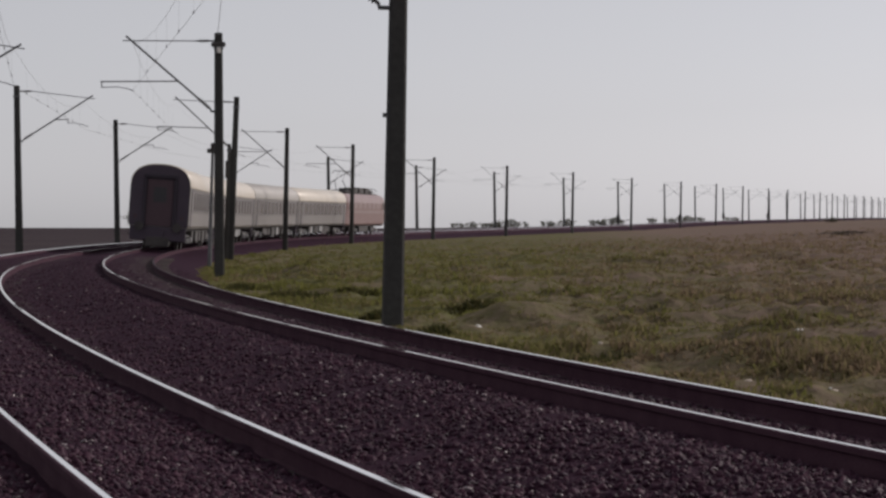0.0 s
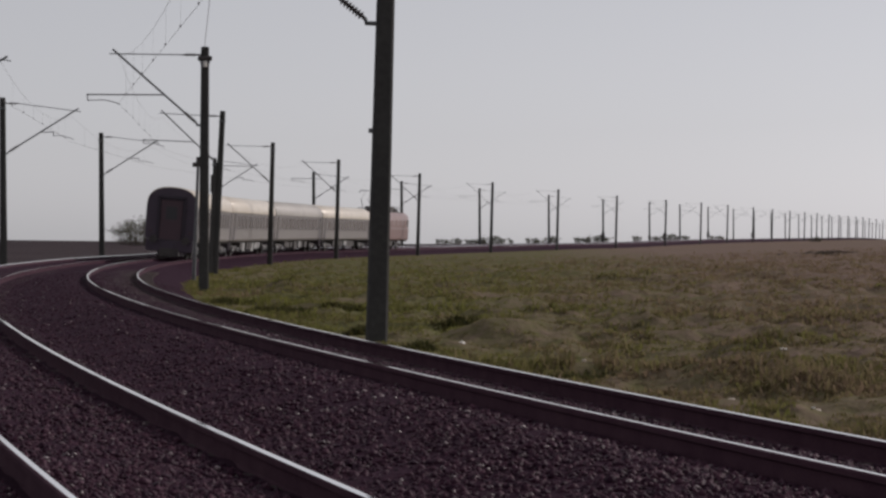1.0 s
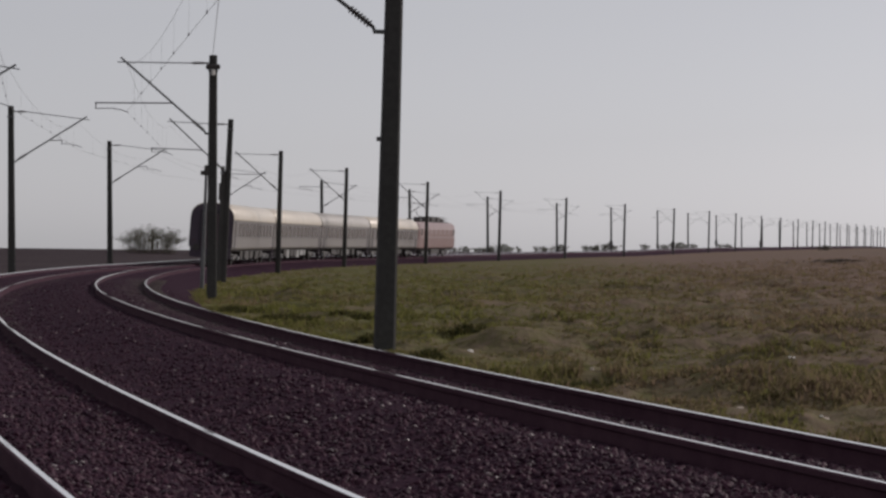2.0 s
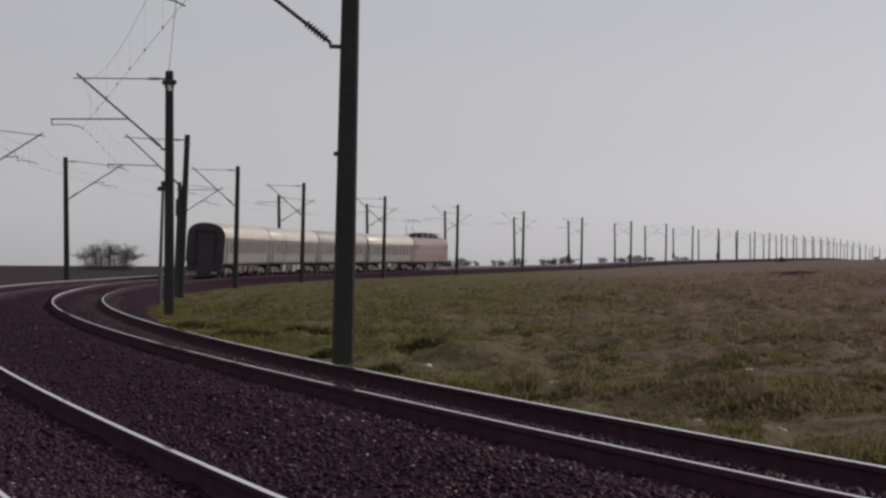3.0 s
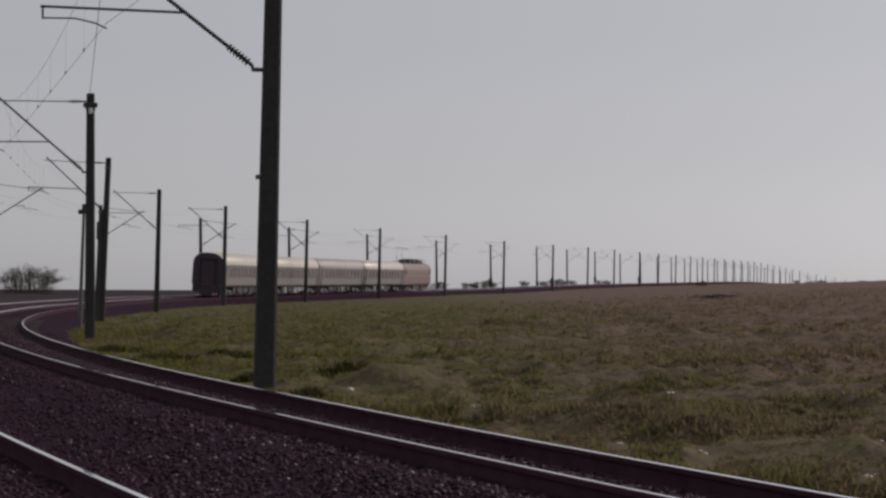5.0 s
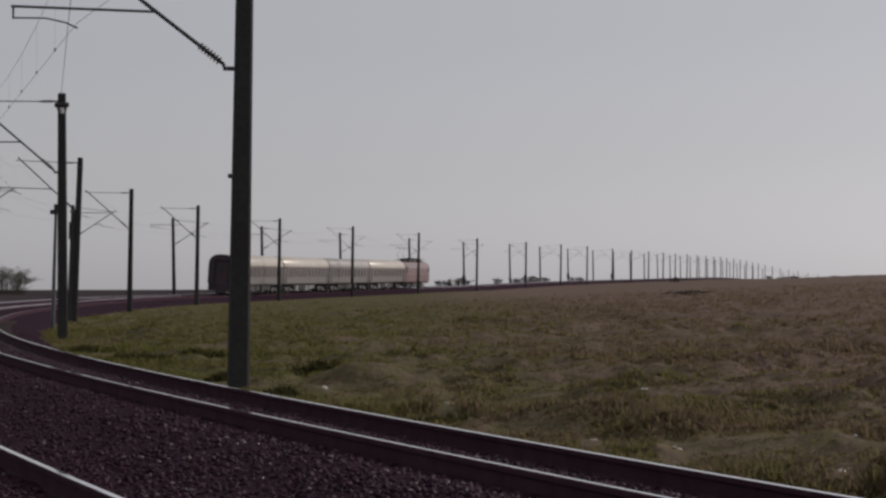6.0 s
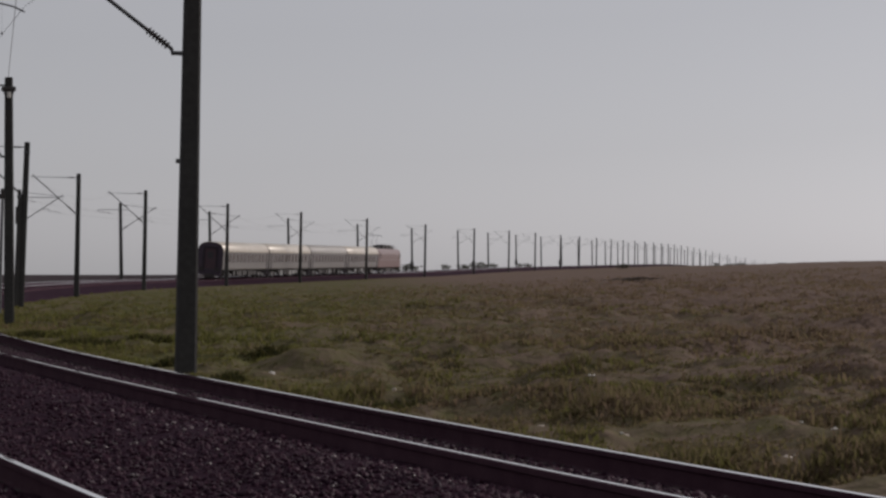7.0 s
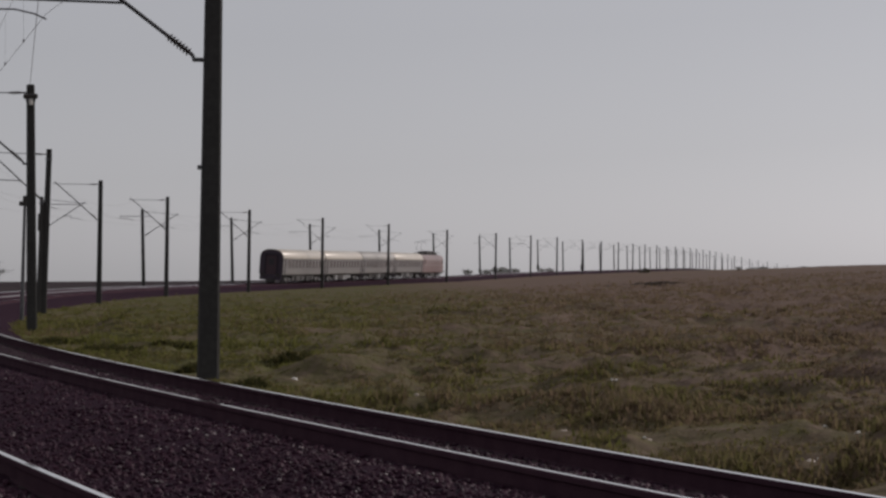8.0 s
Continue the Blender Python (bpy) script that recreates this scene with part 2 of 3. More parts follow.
def nearest(x, y):
    """s and the offset to the right of the line, for arrays of places."""
    s_out, o_out = np.empty(len(x)), np.empty(len(x))
    idx = np.arange(0, len(ls), 4)
    for i in range(0, len(x), 4000):
        dx, dy = x[i:i + 4000, None] - lx[idx], y[i:i + 4000, None] - ly[idx]
        j = idx[(dx * dx + dy * dy).argmin(1)]
        ex, ey = x[i:i + 4000] - lx[j], y[i:i + 4000] - ly[j]
        along = ex * np.sin(lh[j]) + ey * np.cos(lh[j])
        s_out[i:i + 4000] = ls[j] + along
        o_out[i:i + 4000] = ex * np.cos(lh[j]) - ey * np.sin(lh[j])
    return s_out, o_out


def fbm(x, y, scale, seed=0.0):
    """Cheap smooth ripples for arrays of places, about -1 to 1."""
    out = np.zeros_like(x)
    for k in range(5):
        a = 1.3 * k + seed
        f = (1.0 + 0.63 * k) / scale
        out += np.sin(f * (x * math.cos(a) + y * math.sin(a)) * 2.1 + 3 * np.sin(f * (y * math.cos(a * 1.7) - x * math.sin(a * 1.7)) + k)) / (1 + 0.6 * k)
    return out / 2.4


def ground_height(x, y):
    x, y = np.asarray(x, float), np.asarray(y, float)
    s, o = nearest(x, y)
    zr = np.interp(s, ls, lz)
    d = np.hypot(x, y)
    right = zr + np.interp(o, [1.6, 2.0, 2.6, 3.0, 4.5, 7.0, 11.0], [-0.62, -0.66, -0.68, -0.7, -0.76, -0.72, -0.62]) + (2.2 - 0.85 * smooth01(s, 520, 900)) * smooth01(o, 8, 85)
    rough = smooth01(o, 2.6, 6.0)
    right += rough * (0.24 * fbm(x, y, 5.0) + 0.25 * np.maximum(fbm(x, y, 2.0, 2.0), -0.3) + 0.1 * fbm(x, y, 0.8, 5.0)) * (1 - 0.7 * smooth01(d, 90, 300))
    flat = np.minimum(-0.8 + 1.38 * smooth01(d, 90, 300), 1.17 - 0.00195 * d)
    left = zr - 0.75 + (flat - zr + 0.75) * smooth01(-o, 12, 70)
    z = np.where(o > -2, right, left)
    under = (o > -7.4) & (o < 1.5)
    z = np.where(under, zr - 0.8, z)
    far = smooth01(d, 1400, 4000)
    return z * (1 - far) + np.minimum(z, 3.0 - 0.0012 * d) * far


# ---------------------------------------------------------------- ground
def build_ground():
    az = np.concatenate([np.arange(-180, -18, 6.0), np.arange(-18, 26, 0.15), np.arange(26, 180, 6.0)])
    rr = [3.0]
    while rr[-1] < 4800:
        rr.append(rr[-1] * (1.008 if 18 < rr[-1] < 200 else 1.025))
    rr = np.array(rr)
    A, Rr = np.meshgrid(np.radians(az), rr)
    x, y = (Rr * np.sin(A)).ravel(), (Rr * np.cos(A)).ravel()
    z = ground_height(x, y)
    na, nr = len(az), len(rr)
    verts = np.stack([x, y, z], 1).tolist() + [[0, 0, -0.8]]
    faces = []
    for i in range(nr - 1):
        for j in range(na):
            k = (j + 1) % na
            faces.append((i * na + j, i * na + k, (i + 1) * na + k, (i + 1) * na + j))
    c = na * nr
    faces += [(c, (j + 1) % na, j) for j in range(na)]
    me = mesh_from("ground", verts, faces, M_GRASS, True)
    me.materials.append(M_SOIL)
    mid = [f[0] for f in faces]
    _, off = nearest(np.append(x, 0)[mid], np.append(y, 0)[mid])
    me.polygons.foreach_set("material_index", (off < -9.5).astype(int).tolist())
    ob = new("ground", me)
    tagged(ob, "rough grassy meadow rising to a low crest beside the railway", "ground", kind="structure")


BED_O = [-9.0, -7.6, -6.6, -6.0, -2.8, -1.2, 1.0, 1.5, 2.2, 2.6, 3.0]
BED_Z = [-1.0, -0.72, -0.26, -0.14, -0.15, -0.14, -0.16, -0.3, -0.54, -0.74, -1.0]


def build_ballast():
    """The stone bed under both tracks, with sloping shoulders."""
    ss = np.concatenate([np.arange(-60, 130, 0.4), np.arange(130, 400, 2.0), np.arange(400, 1400, 10.0)])
    oo = np.concatenate([[-9.0, -8.2], np.arange(-7.6, 2.41, 0.2), [2.9]])
    prof = np.interp(oo, BED_O, BED_Z)
    S, O = np.meshgrid(ss, oo, indexing="ij")
    x, y, z = line_at(S.ravel(), O.ravel())
    tilt = -CANT * (np.interp(oo, [-2.4, -1.2, 1.2, 2.4], [0, -1.2, 1.2, 0]) + np.interp(oo + GAP, [-2.4, -1.2, 1.2, 2.4], [0, -1.2, 1.2, 0]))
    z = z + np.tile(prof + tilt, len(ss))
    z += 0.012 * fbm(x, y, 0.5) + 0.008 * fbm(x, y, 0.16, 1.0)
    n = len(oo)
    faces = [(i * n + j, (i + 1) * n + j, (i + 1) * n + j + 1, i * n + j + 1) for i in range(len(ss) - 1) for j in range(n - 1)]
    ob = new("ballast_bed", mesh_from("ballast_bed", np.stack([x, y, z], 1).tolist(), faces, M_BALLAST, True))
    tagged(ob, "dark crushed-stone ballast bed under both railway tracks", "ballast", kind="structure")


# half sections of a rail, from the foot up to the middle of its head: the plain side, and the gauge side worn by wheel flanges
FIELD_SIDE = [(0.075, -0.172), (0.07, -0.16), (0.012, -0.14), (0.009, -0.05), (0.033, -0.038), (0.034, -0.008), (0.027, -0.001), (0.016, 0.0)]
WORN_SIDE = [(0.075, -0.172), (0.07, -0.16), (0.012, -0.14), (0.009, -0.05), (0.033, -0.038), (0.031, -0.026), (0.023, -0.004), (0.016, 0.0)]


def build_rail(o, tilt, parent, worn):
    """One rail; the high rail of the curve is worn bright on its right-hand face."""
    right = WORN_SIDE if worn else FIELD_SIDE
    profile = [(-a, b) for a, b in FIELD_SIDE] + right[::-1]
    bright = (7, 8, 9) if worn else (6, 7)
    ss = np.concatenate([np.arange(-60, 100, 0.5), np.arange(100, 260, 1.0), np.arange(260, 600, 4.0), np.arange(600, 1400, 20.0)])
    verts = []
    for a, b in profile:
        x, y, z = line_at(ss, o + a, tilt + b)
        verts.append(np.stack([x, y, z], 1))
    v = np.stack(verts, 1).reshape(-1, 3)
    n = len(profile)
    faces, top = [], []
    for i in range(len(ss) - 1):
        for j in range(n):
            k = (j + 1) % n
            faces.append((i * n + j, i * n + k, (i + 1) * n + k, (i + 1) * n + j))
            top.append(1 if j in bright else 0)
    me = mesh_from("rail", v.tolist(), faces, M_RUST)
    me.materials.append(M_RAILTOP)
    me.polygons.foreach_set("material_index", top)
    me.update()
    ob = new("rail", me)
    ob.parent = parent
    return tagged(ob, "rust-brown steel rail with a polished shining head")


def sleeper_mesh():
    bm = boxed(-1.25, 1.25, -0.12, 0.12, -0.16, 0.0, bevel=0.015)
    me = bpy.data.meshes.new("sleeper")
    bm.to_mesh(me)
    bm.free()
    me.materials.append(M_SLEEPER)
    return me


SLEEPER = sleeper_mesh()


def build_track(o, label):
    track = tagged(new("railway_track"), label, "railway track", kind="structure")
    g = 1.435 / 2 + 0.036
    build_rail(o + g, -CANT * g, track, False)
    build_rail(o - g, CANT * g, track, True)
    for i in range(150):
        s = 1.0 + 0.65 * i
        sl = new("sleeper", SLEEPER)
        sl.parent = track
        sl.matrix_basis = pose(*line_at(s, o, -0.15), 0, math.degrees(math.atan(CANT)), -math.degrees(heading(s)))
    return track


# ---------------------------------------------------------------- overhead line
MAST_H, FOOT = 7.88, -0.75
CONTACT_Z, MESSENGER_Z = 5.85, 7.5


def build_mast(side, reach, detail=True, hang=MESSENGER_Z, stub=0.12, drop=0.0):
    """A mast at its own origin on rail level; the bracket reaches over the track on its -x side (side 1) or +x side (side -1)."""
    m = new("catenary_mast")
    k = -side
    lean = side * 0.0165
    bm = bmesh.new()
    rings = []
    for z in (FOOT - 0.3, FOOT + 0.02, 1.0, 3.0, 5.0, 7.0, MAST_H - 0.03, MAST_H):
        w = 0.185 - 0.045 * (z - FOOT) / (MAST_H - FOOT)
        if z == MAST_H:
            w -= 0.03
        d, c = w * 0.8, 0.05
        cx = lean * z
        rings.append([bm.verts.new((cx + a, b, z)) for a, b in
                      ((-w, -d + c), (-w + c, -d), (w - c, -d), (w, -d + c), (w, d - c), (w - c, d), (-w + c, d), (-w, d - c))])
    for a, b in zip(rings, rings[1:]):
        for i in range(8):
            bm.faces.new((a[i], a[(i + 1) % 8], b[(i + 1) % 8], b[i]))
    bm.faces.new(rings[-1])
    bm.faces.new(rings[0][::-1])
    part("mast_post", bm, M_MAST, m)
    n, slim = (8, 1.0) if detail else (5, 0.65)
    face = lambda z: lean * z + k * 0.15
    # top tie rod with its insulator
    tip = k * (reach + 0.35)
    rod = part("tie_rod", tube(bmesh.new(), [(face(7.6) + k * 0.6, 0, 7.6), (tip, 0, hang + 0.14)], 0.019 * slim, n), M_STEEL, m)
    bm = tube(bmesh.new(), [(face(7.6) - k * 0.05, 0, 7.6), (face(7.6) + k * 0.62, 0, 7.6)], 0.03, n)
    if detail:
        for i in range(5):
            x = face(7.6) + k * (0.2 + 0.07 * i)
            tube(bm, [(x, 0, 7.6), (x + k * 0.03, 0, 7.6)], 0.06, n)
    part("tie_insulator", bm, M_PORC, rod, "brown ribbed insulator")
    # slanting bracket tube with a ribbed insulator at its foot
    a = Vector((face(5.15) + k * stub, 0, 5.2))
    b = Vector((tip - k * 0.12, 0, hang + 0.3))
    d = (b - a).normalized()
    strut = part("bracket_tube", tube(bmesh.new(), [a + d * 0.62, b], 0.036 * slim, n), M_STEEL, m)
    bm = tube(bmesh.new(), [a - d * 0.0, a + d * 0.66], 0.035, n)
    for i in range(7 if detail else 3):
        q = a + d * (0.1 + (0.068 if detail else 0.2) * i)
        tube(bm, [q, q + d * 0.035], 0.085, n, 0.05)
    part("bracket_insulator", bm, M_PORC, strut, "brown ribbed insulator")
    part("hinge", tube(bmesh.new(), [(face(5.13) - k * 0.06, 0, 5.13), (a.x, 0, 5.13), tuple(a)], 0.04, n), M_STEEL, strut)
    # registration arm and the steady arm that holds the contact wire
    u = (6.2 - drop - a.z) / (b.z - a.z)
    rx = a.x + (b.x - a.x) * u
    if side == 1:
        end, arm = k * (reach + 1.15), [(-0.04, 6.02), (-0.6, 6.03), (-0.95, 5.96), (-1.15, CONTACT_Z + 0.02)]
    else:
        end, arm = k * (reach - 0.95), [(-0.02, 6.04), (0.35, 6.04), (0.75, 5.95), (0.95, CONTACT_Z + 0.02)]
    reg = part("registration_arm", tube(bmesh.new(), [(rx, 0, 6.2 - drop), (end, 0, 6.22 - drop)], 0.024 * slim, n), M_STEEL, m)
    part("drop_bracket", tube(bmesh.new(), [(end - k * 0.04, 0, 6.24 - drop), (end - k * 0.04, 0, 6.0 - drop)], 0.02, n), M_STEEL, reg)
    part("steady_arm", tube(bmesh.new(), [(end + k * a_, 0, z_ - drop) for a_, z_ in arm], 0.015 * slim, n), M_STEEL, reg)
    # steel band with bolts near the top
    z0 = 7.34
    w = 0.185 - 0.045 * (z0 - FOOT) / (MAST_H - FOOT) + 0.025
    part("band", boxed(lean * z0 - w, lean * z0 + w, -w * 0.85, w * 0.85, z0 - 0.05, z0 + 0.05, bevel=0.015), M_STEEL, m)
    return m


B_MAST = [43.0, 83.9, 124.8, 166.0, 203.5, 246.5, 287.3, 332.4, 384.3, 438.5, 486.6, 531.5, 581.2, 622, 663, 702, 738, 777, 813, 848, 882, 914, 944]
A_MAST = [82.5, 117.8, 155.8, 201.5, 242.6, 283.4, 328.2, 379.9, 430.6, 484.5, 528.7, 576, 623, 666, 706, 743, 782, 823, 860]
while B_MAST[-1] < 1450:
    B_MAST.append(B_MAST[-1] + 36)
while A_MAST[-1] < 1450:
    A_MAST.append(A_MAST[-1] + 38)
B_OFF, A_OFF = 2.85, -GAP - 3.37


def mast_pose(s, o):
    x, y, z = line_at(s, o)
    return pose(x, y, z, 0, 0, -math.degrees(heading(s)))


def build_masts():
    for stations, off, side, reach, word in ((B_MAST, B_OFF, 1, 2.85, "inner"), (A_MAST, A_OFF, -1, 3.37, "outer")):
        hang = MESSENGER_Z if side == 1 else MESSENGER_Z - 0.4
        near, far = build_mast(side, reach, True, hang), build_mast(side, reach, False, hang)
        label = f"tapered concrete catenary mast with cantilever bracket beside the {word} track"
        first = build_mast(side, reach, True, MESSENGER_Z - 0.5, 0.2 if side == 1 else 0.12, 0.1 if side == 1 else 0.0)
        for ob in (first, near, far):
            tagged(ob, label, "catenary mast", "catenary masts along the railway")
        if side == 1:
            start = first
        first.matrix_basis = Matrix.Translation((0, 0, -0.12)) @ mast_pose(stations[0], off + 0.74) if side == 1 else mast_pose(stations[0], off)
        near.matrix_basis = mast_pose(stations[2], off)
        far.matrix_basis = mast_pose(stations[6], off)
        near_far = {0: first, 2: near, 6: far}
        for i, s in enumerate(stations):
            if i not in (0, 2, 6):
                at = mast_pose(s, off)
                if i == 1:
                    # the second masts stand a little straighter or higher than the rest
                    at = mast_pose(s, off + 0.165) @ pose(0, 0, 0, 0, -1.2, 0) if side == 1 else mast_pose(s, off) @ pose(0.1, 0, 0.12)
                one = near_far[i] = copy_thing(near if i < 6 else far, at)
                if i == 1 and side == 1:
                    zc = MAST_H - 0.42
                    part("anchor_collar", boxed(0.12 - 0.25, 0.12 + 0.25, -0.2, 0.2, zc - 0.07, zc + 0.09, bevel=0.05), M_UNDER, one)
                    part("anchor_insulator", tube(bmesh.new(), [(0.12, -0.2, zc - 0.1), (0.12, -0.2, zc - 0.3)], 0.07, 10), M_DIRT, one, "white porcelain insulator")
        # switch gear clamped low on some masts
        for i in ((9, 12) if side == 1 else (8, 11)):
            part("switch_box", boxed(-0.34, 0.3, -0.3, -0.12, 0.5, 1.7, bevel=0.06), M_UNDER, near_far[i], "dark switch box")
        if side == 1:
            # the third mast leans, and a concrete strut stands against it
            near.matrix_basis = mast_pose(stations[2], off) @ pose(0, 0, 0, 0, 1.3, 0)
            bm = bmesh.new()
            tube(bm, [(-0.22, -0.1, FOOT - 0.2), (-0.17, -0.1, 5.15)], 0.15, 8, 0.11)
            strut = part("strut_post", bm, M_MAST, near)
            part("strut_clamp", boxed(-0.31, -0.1, -0.22, 0.02, 4.95, 5.12, bevel=0.02), M_STEEL, strut)
            part("counterweight", tube(bmesh.new(), [(-0.3, -0.1, 3.6), (-0.3, -0.1, 4.5)], 0.08, 10), M_UNDER, strut)
        else:
            near.matrix_basis = mast_pose(stations[2], off) @ pose(0.15, 0, 0.15)
    part("earth_clamp", boxed(-0.19, -0.1, -0.04, 0.04, 3.18, 3.26, bevel=0.01), M_STEEL, start)


def build_wires(stations, o, first):
    """Messenger, contact wire and droppers over one track."""
    line = tagged(new("overhead_line"), "thin copper contact wire hung by droppers from a messenger wire", "overhead wire")
    ends = [first] + stations[:8]
    contact, messenger = [], []
    for a, b in zip(ends, ends[1:]):
        for u in np.linspace(0, 1, 9)[:-1]:
            p, q = (line_at(e, o + 0.74, -0.1) if e == B_MAST[0] else line_at(e, o) for e in (a, b))
            c = [p[i] + (q[i] - p[i]) * u for i in range(3)]
            contact.append((c[0], c[1], c[2] + CONTACT_Z))
            messenger.append((c[0], c[1], c[2] + (MESSENGER_Z if o == 0.0 else MESSENGER_Z - 0.4) - 1.0 * 4 * u * (1 - u) * 0.8))
    if o == 0.0:
        # the messenger of the near span ends on the second mast's top
        top = line_at(stations[1], B_OFF + 0.1, MAST_H - 0.12)
        part("anchor_wire", tube(bmesh.new(), [messenger[8], top], 0.008, 4), M_WIRE, line)
    part("contact_wire", tube(bmesh.new(), contact, 0.005, 4), M_WIRE, line)
    part("messenger_wire", tube(bmesh.new(), messenger, 0.0045, 4), M_WIRE, line)
    for i in range(len(contact)):
        if i % 8 and i < 24:
            dropper = part("dropper", tube(bmesh.new(), [contact[i], messenger[i]], 0.0018, 3), M_WIRE, line)
            x, y, z = contact[i]
            part("clamp", boxed(x - 0.014, x + 0.014, y - 0.035, y + 0.035, z - 0.012, z + 0.05, bevel=0.006), M_STEEL, dropper)


# ---------------------------------------------------------------- train
def loft_y(bm, section, stations):
    """Skins closed sections (x, z) along y; stations are (y, x factor, z shrink about 2.2 m)."""
    rings = [[bm.verts.new((x * f, y, 2.2 + (z - 2.2) * g)) for x, z in section] for y, f, g in stations]
    n = len(section)
    for a, b in zip(rings, rings[1:]):
        for i in range(n):
            bm.faces.new((a[i], b[i], b[(i + 1) % n], a[(i + 1) % n]))
    bm.faces.new(rings[0])
    bm.faces.new(rings[-1][::-1])
    return bm


W = 1.41


def side_section(z0=1.05):
    """Half-open shell below the roof, as a closed section."""
    return [(-W + 0.06, z0), (-W, z0 + 0.12), (-W, 2.95), (W, 2.95), (W, z0 + 0.12), (W - 0.06, z0)]


def roof_section(h=4.0):
    """An arched roof that springs from the side's top edge."""
    pts = [(-W, 2.95), (-W, 3.0)]
    for i in range(1, 16):
        a = math.pi * (1 - i / 16)
        pts.append((W * math.copysign(abs(math.cos(a)) ** 0.8, math.cos(a)), 3.0 + (h - 3.0) * math.sin(a) ** 0.88))
    return pts + [(W, 3.0), (W, 2.95)]


def build_bogie(parent, y, wheel_r=0.46):
    bo = part("bogie", boxed(-1.15, -0.98, y - 1.6, y + 1.6, 0.4, 0.72, bevel=0.05), M_UNDER, parent)
    part("side_frame", boxed(0.98, 1.15, y - 1.6, y + 1.6, 0.4, 0.72, bevel=0.05), M_UNDER, bo)
    part("bolster", boxed(-0.98, 0.98, y - 0.3, y + 0.3, 0.45, 0.8, bevel=0.04), M_UNDER, bo)
    for wy in (y - 1.25, y + 1.25):
        for x in (-0.75, 0.75):
            part("wheel", tube(bmesh.new(), [(x - 0.065, wy, wheel_r), (x + 0.065, wy, wheel_r)], wheel_r, 20), M_UNDER, bo)
        for x in (-1.2, 1.2):
            part("axle_box", boxed(x - 0.09, x + 0.09, wy - 0.16, wy + 0.16, 0.34, 0.62, bevel=0.03), M_BOX, bo)


def build_coach(roof_mat, seed):
    rnd = random.Random(seed)
    L = 12.05
    c = new("passenger_coach")
    part("body_shell", loft_y(bmesh.new(), side_section(), [(-L, 0.985, 1), (-L + 0.08, 1, 1), (L - 0.08, 1, 1), (L, 0.985, 1)]), M_COACH, c, "light grey painted coach side")
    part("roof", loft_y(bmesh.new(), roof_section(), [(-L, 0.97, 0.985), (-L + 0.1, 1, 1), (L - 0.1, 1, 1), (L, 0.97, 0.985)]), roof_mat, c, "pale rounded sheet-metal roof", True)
    for x in (-1, 1):
        a, b = sorted((x * (W - 0.02), x * (W + 0.006)))
        part("window_band", boxed(a, b, -10.5, 10.5, 1.8, 2.93), M_BAND, c, "darker grey-brown painted window band")
        for i in range(10):
            y = -8.78 + i * 1.95
            a, b = sorted((x * (W - 0.01), x * (W + 0.012)))
            w = part("window", boxed(a, b, y - 0.6, y + 0.6, 1.95, 2.75, bevel=0.004), M_GLASS, c)
            a, b = sorted((x * (W - 0.01), x * (W + 0.02)))
            bm = box(bmesh.new(), a, b, y - 0.65, y - 0.605, 1.9, 2.8)
            box(bm, a, b, y + 0.605, y + 0.65, 1.9, 2.8)
            box(bm, a, b, y - 0.604, y + 0.604, 1.9, 1.945)
            box(bm, a, b, y - 0.604, y + 0.604, 2.755, 2.8)
            part("window_frame", bm, M_BAND, w)
        for y in (-11.05, 11.05):
            a, b = sorted((x * (W - 0.02), x * (W + 0.01)))
            dr = part("entrance_door", boxed(a, b, y - 0.45, y + 0.45, 1.1, 2.92, bevel=0.006), M_DOOR, c, "dark folding entrance door, deepened for the coach gap's shade")
            a, b = sorted((x * (W - 0.02), x * (W + 0.018)))
            part("door_window", boxed(a, b, y - 0.28, y + 0.28, 1.95, 2.8), M_GLASS, dr)
            a, b = sorted((x * (W - 0.3), x * (W + 0.04)))
            part("step", boxed(a, b, y - 0.45, y + 0.45, 0.62, 0.68), M_UNDER, c)
    # ends: wall, gangway with its rubber tube, door, lamps, buffers
    for e in (-1, 1):
        a, b = sorted((e * (L - 0.02), e * (L + 0.03)))
        bm = loft_y(bmesh.new(), [(x * 0.985, z) for x, z in [(-W + 0.06, 1.07), (-W, 1.2)] + roof_section(3.97)[1:-1] + [(W, 1.2), (W - 0.06, 1.07)]], [(a, 0.985, 0.985), (b, 0.985, 0.985)])
        end = part("end_wall", bm, M_COACH_END, c, "end wall with its shade painted dark")
        a, b = sorted((e * (L + 0.025), e * (L + 0.16)))
        for x in (-0.78, 0.62):
            part("gangway_rubber", boxed(x, x + 0.16, a, b, 1.05, 3.3, bevel=0.04), M_RUBBER, end)
        part("gangway_hood", boxed(-0.78, 0.78, a, b, 3.3, 3.5, bevel=0.05), M_RUBBER, end)
        a, b = sorted((e * (L + 0.025), e * (L + 0.07)))
        door = part("gangway_door", boxed(-0.6, 0.6, a, b, 1.1, 3.25, bevel=0.01), M_END_DOOR, end, "dull red gangway door")
        a, b = sorted((e * (L + 0.06), e * (L + 0.08)))
        part("door_window", boxed(-0.3, 0.3, a, b, 2.2, 2.9), M_DARK_GLASS, door)
        for x in (-1.08, 1.08):
            y0 = e * (L + 0.02)
            part("tail_lamp", tube(bmesh.new(), [(x, y0, 1.5), (x, y0 + e * 0.06, 1.5)], 0.09, 12), M_END_DOOR, end)
        # panel added to fill the dark space below the end wall
        part("end_valance", boxed(-1.3, 1.3, min(e * (L - 0.12), e * (L + 0.02)), max(e * (L - 0.12), e * (L + 0.02)), 0.42, 1.06, bevel=0.03), M_COACH_END, c)
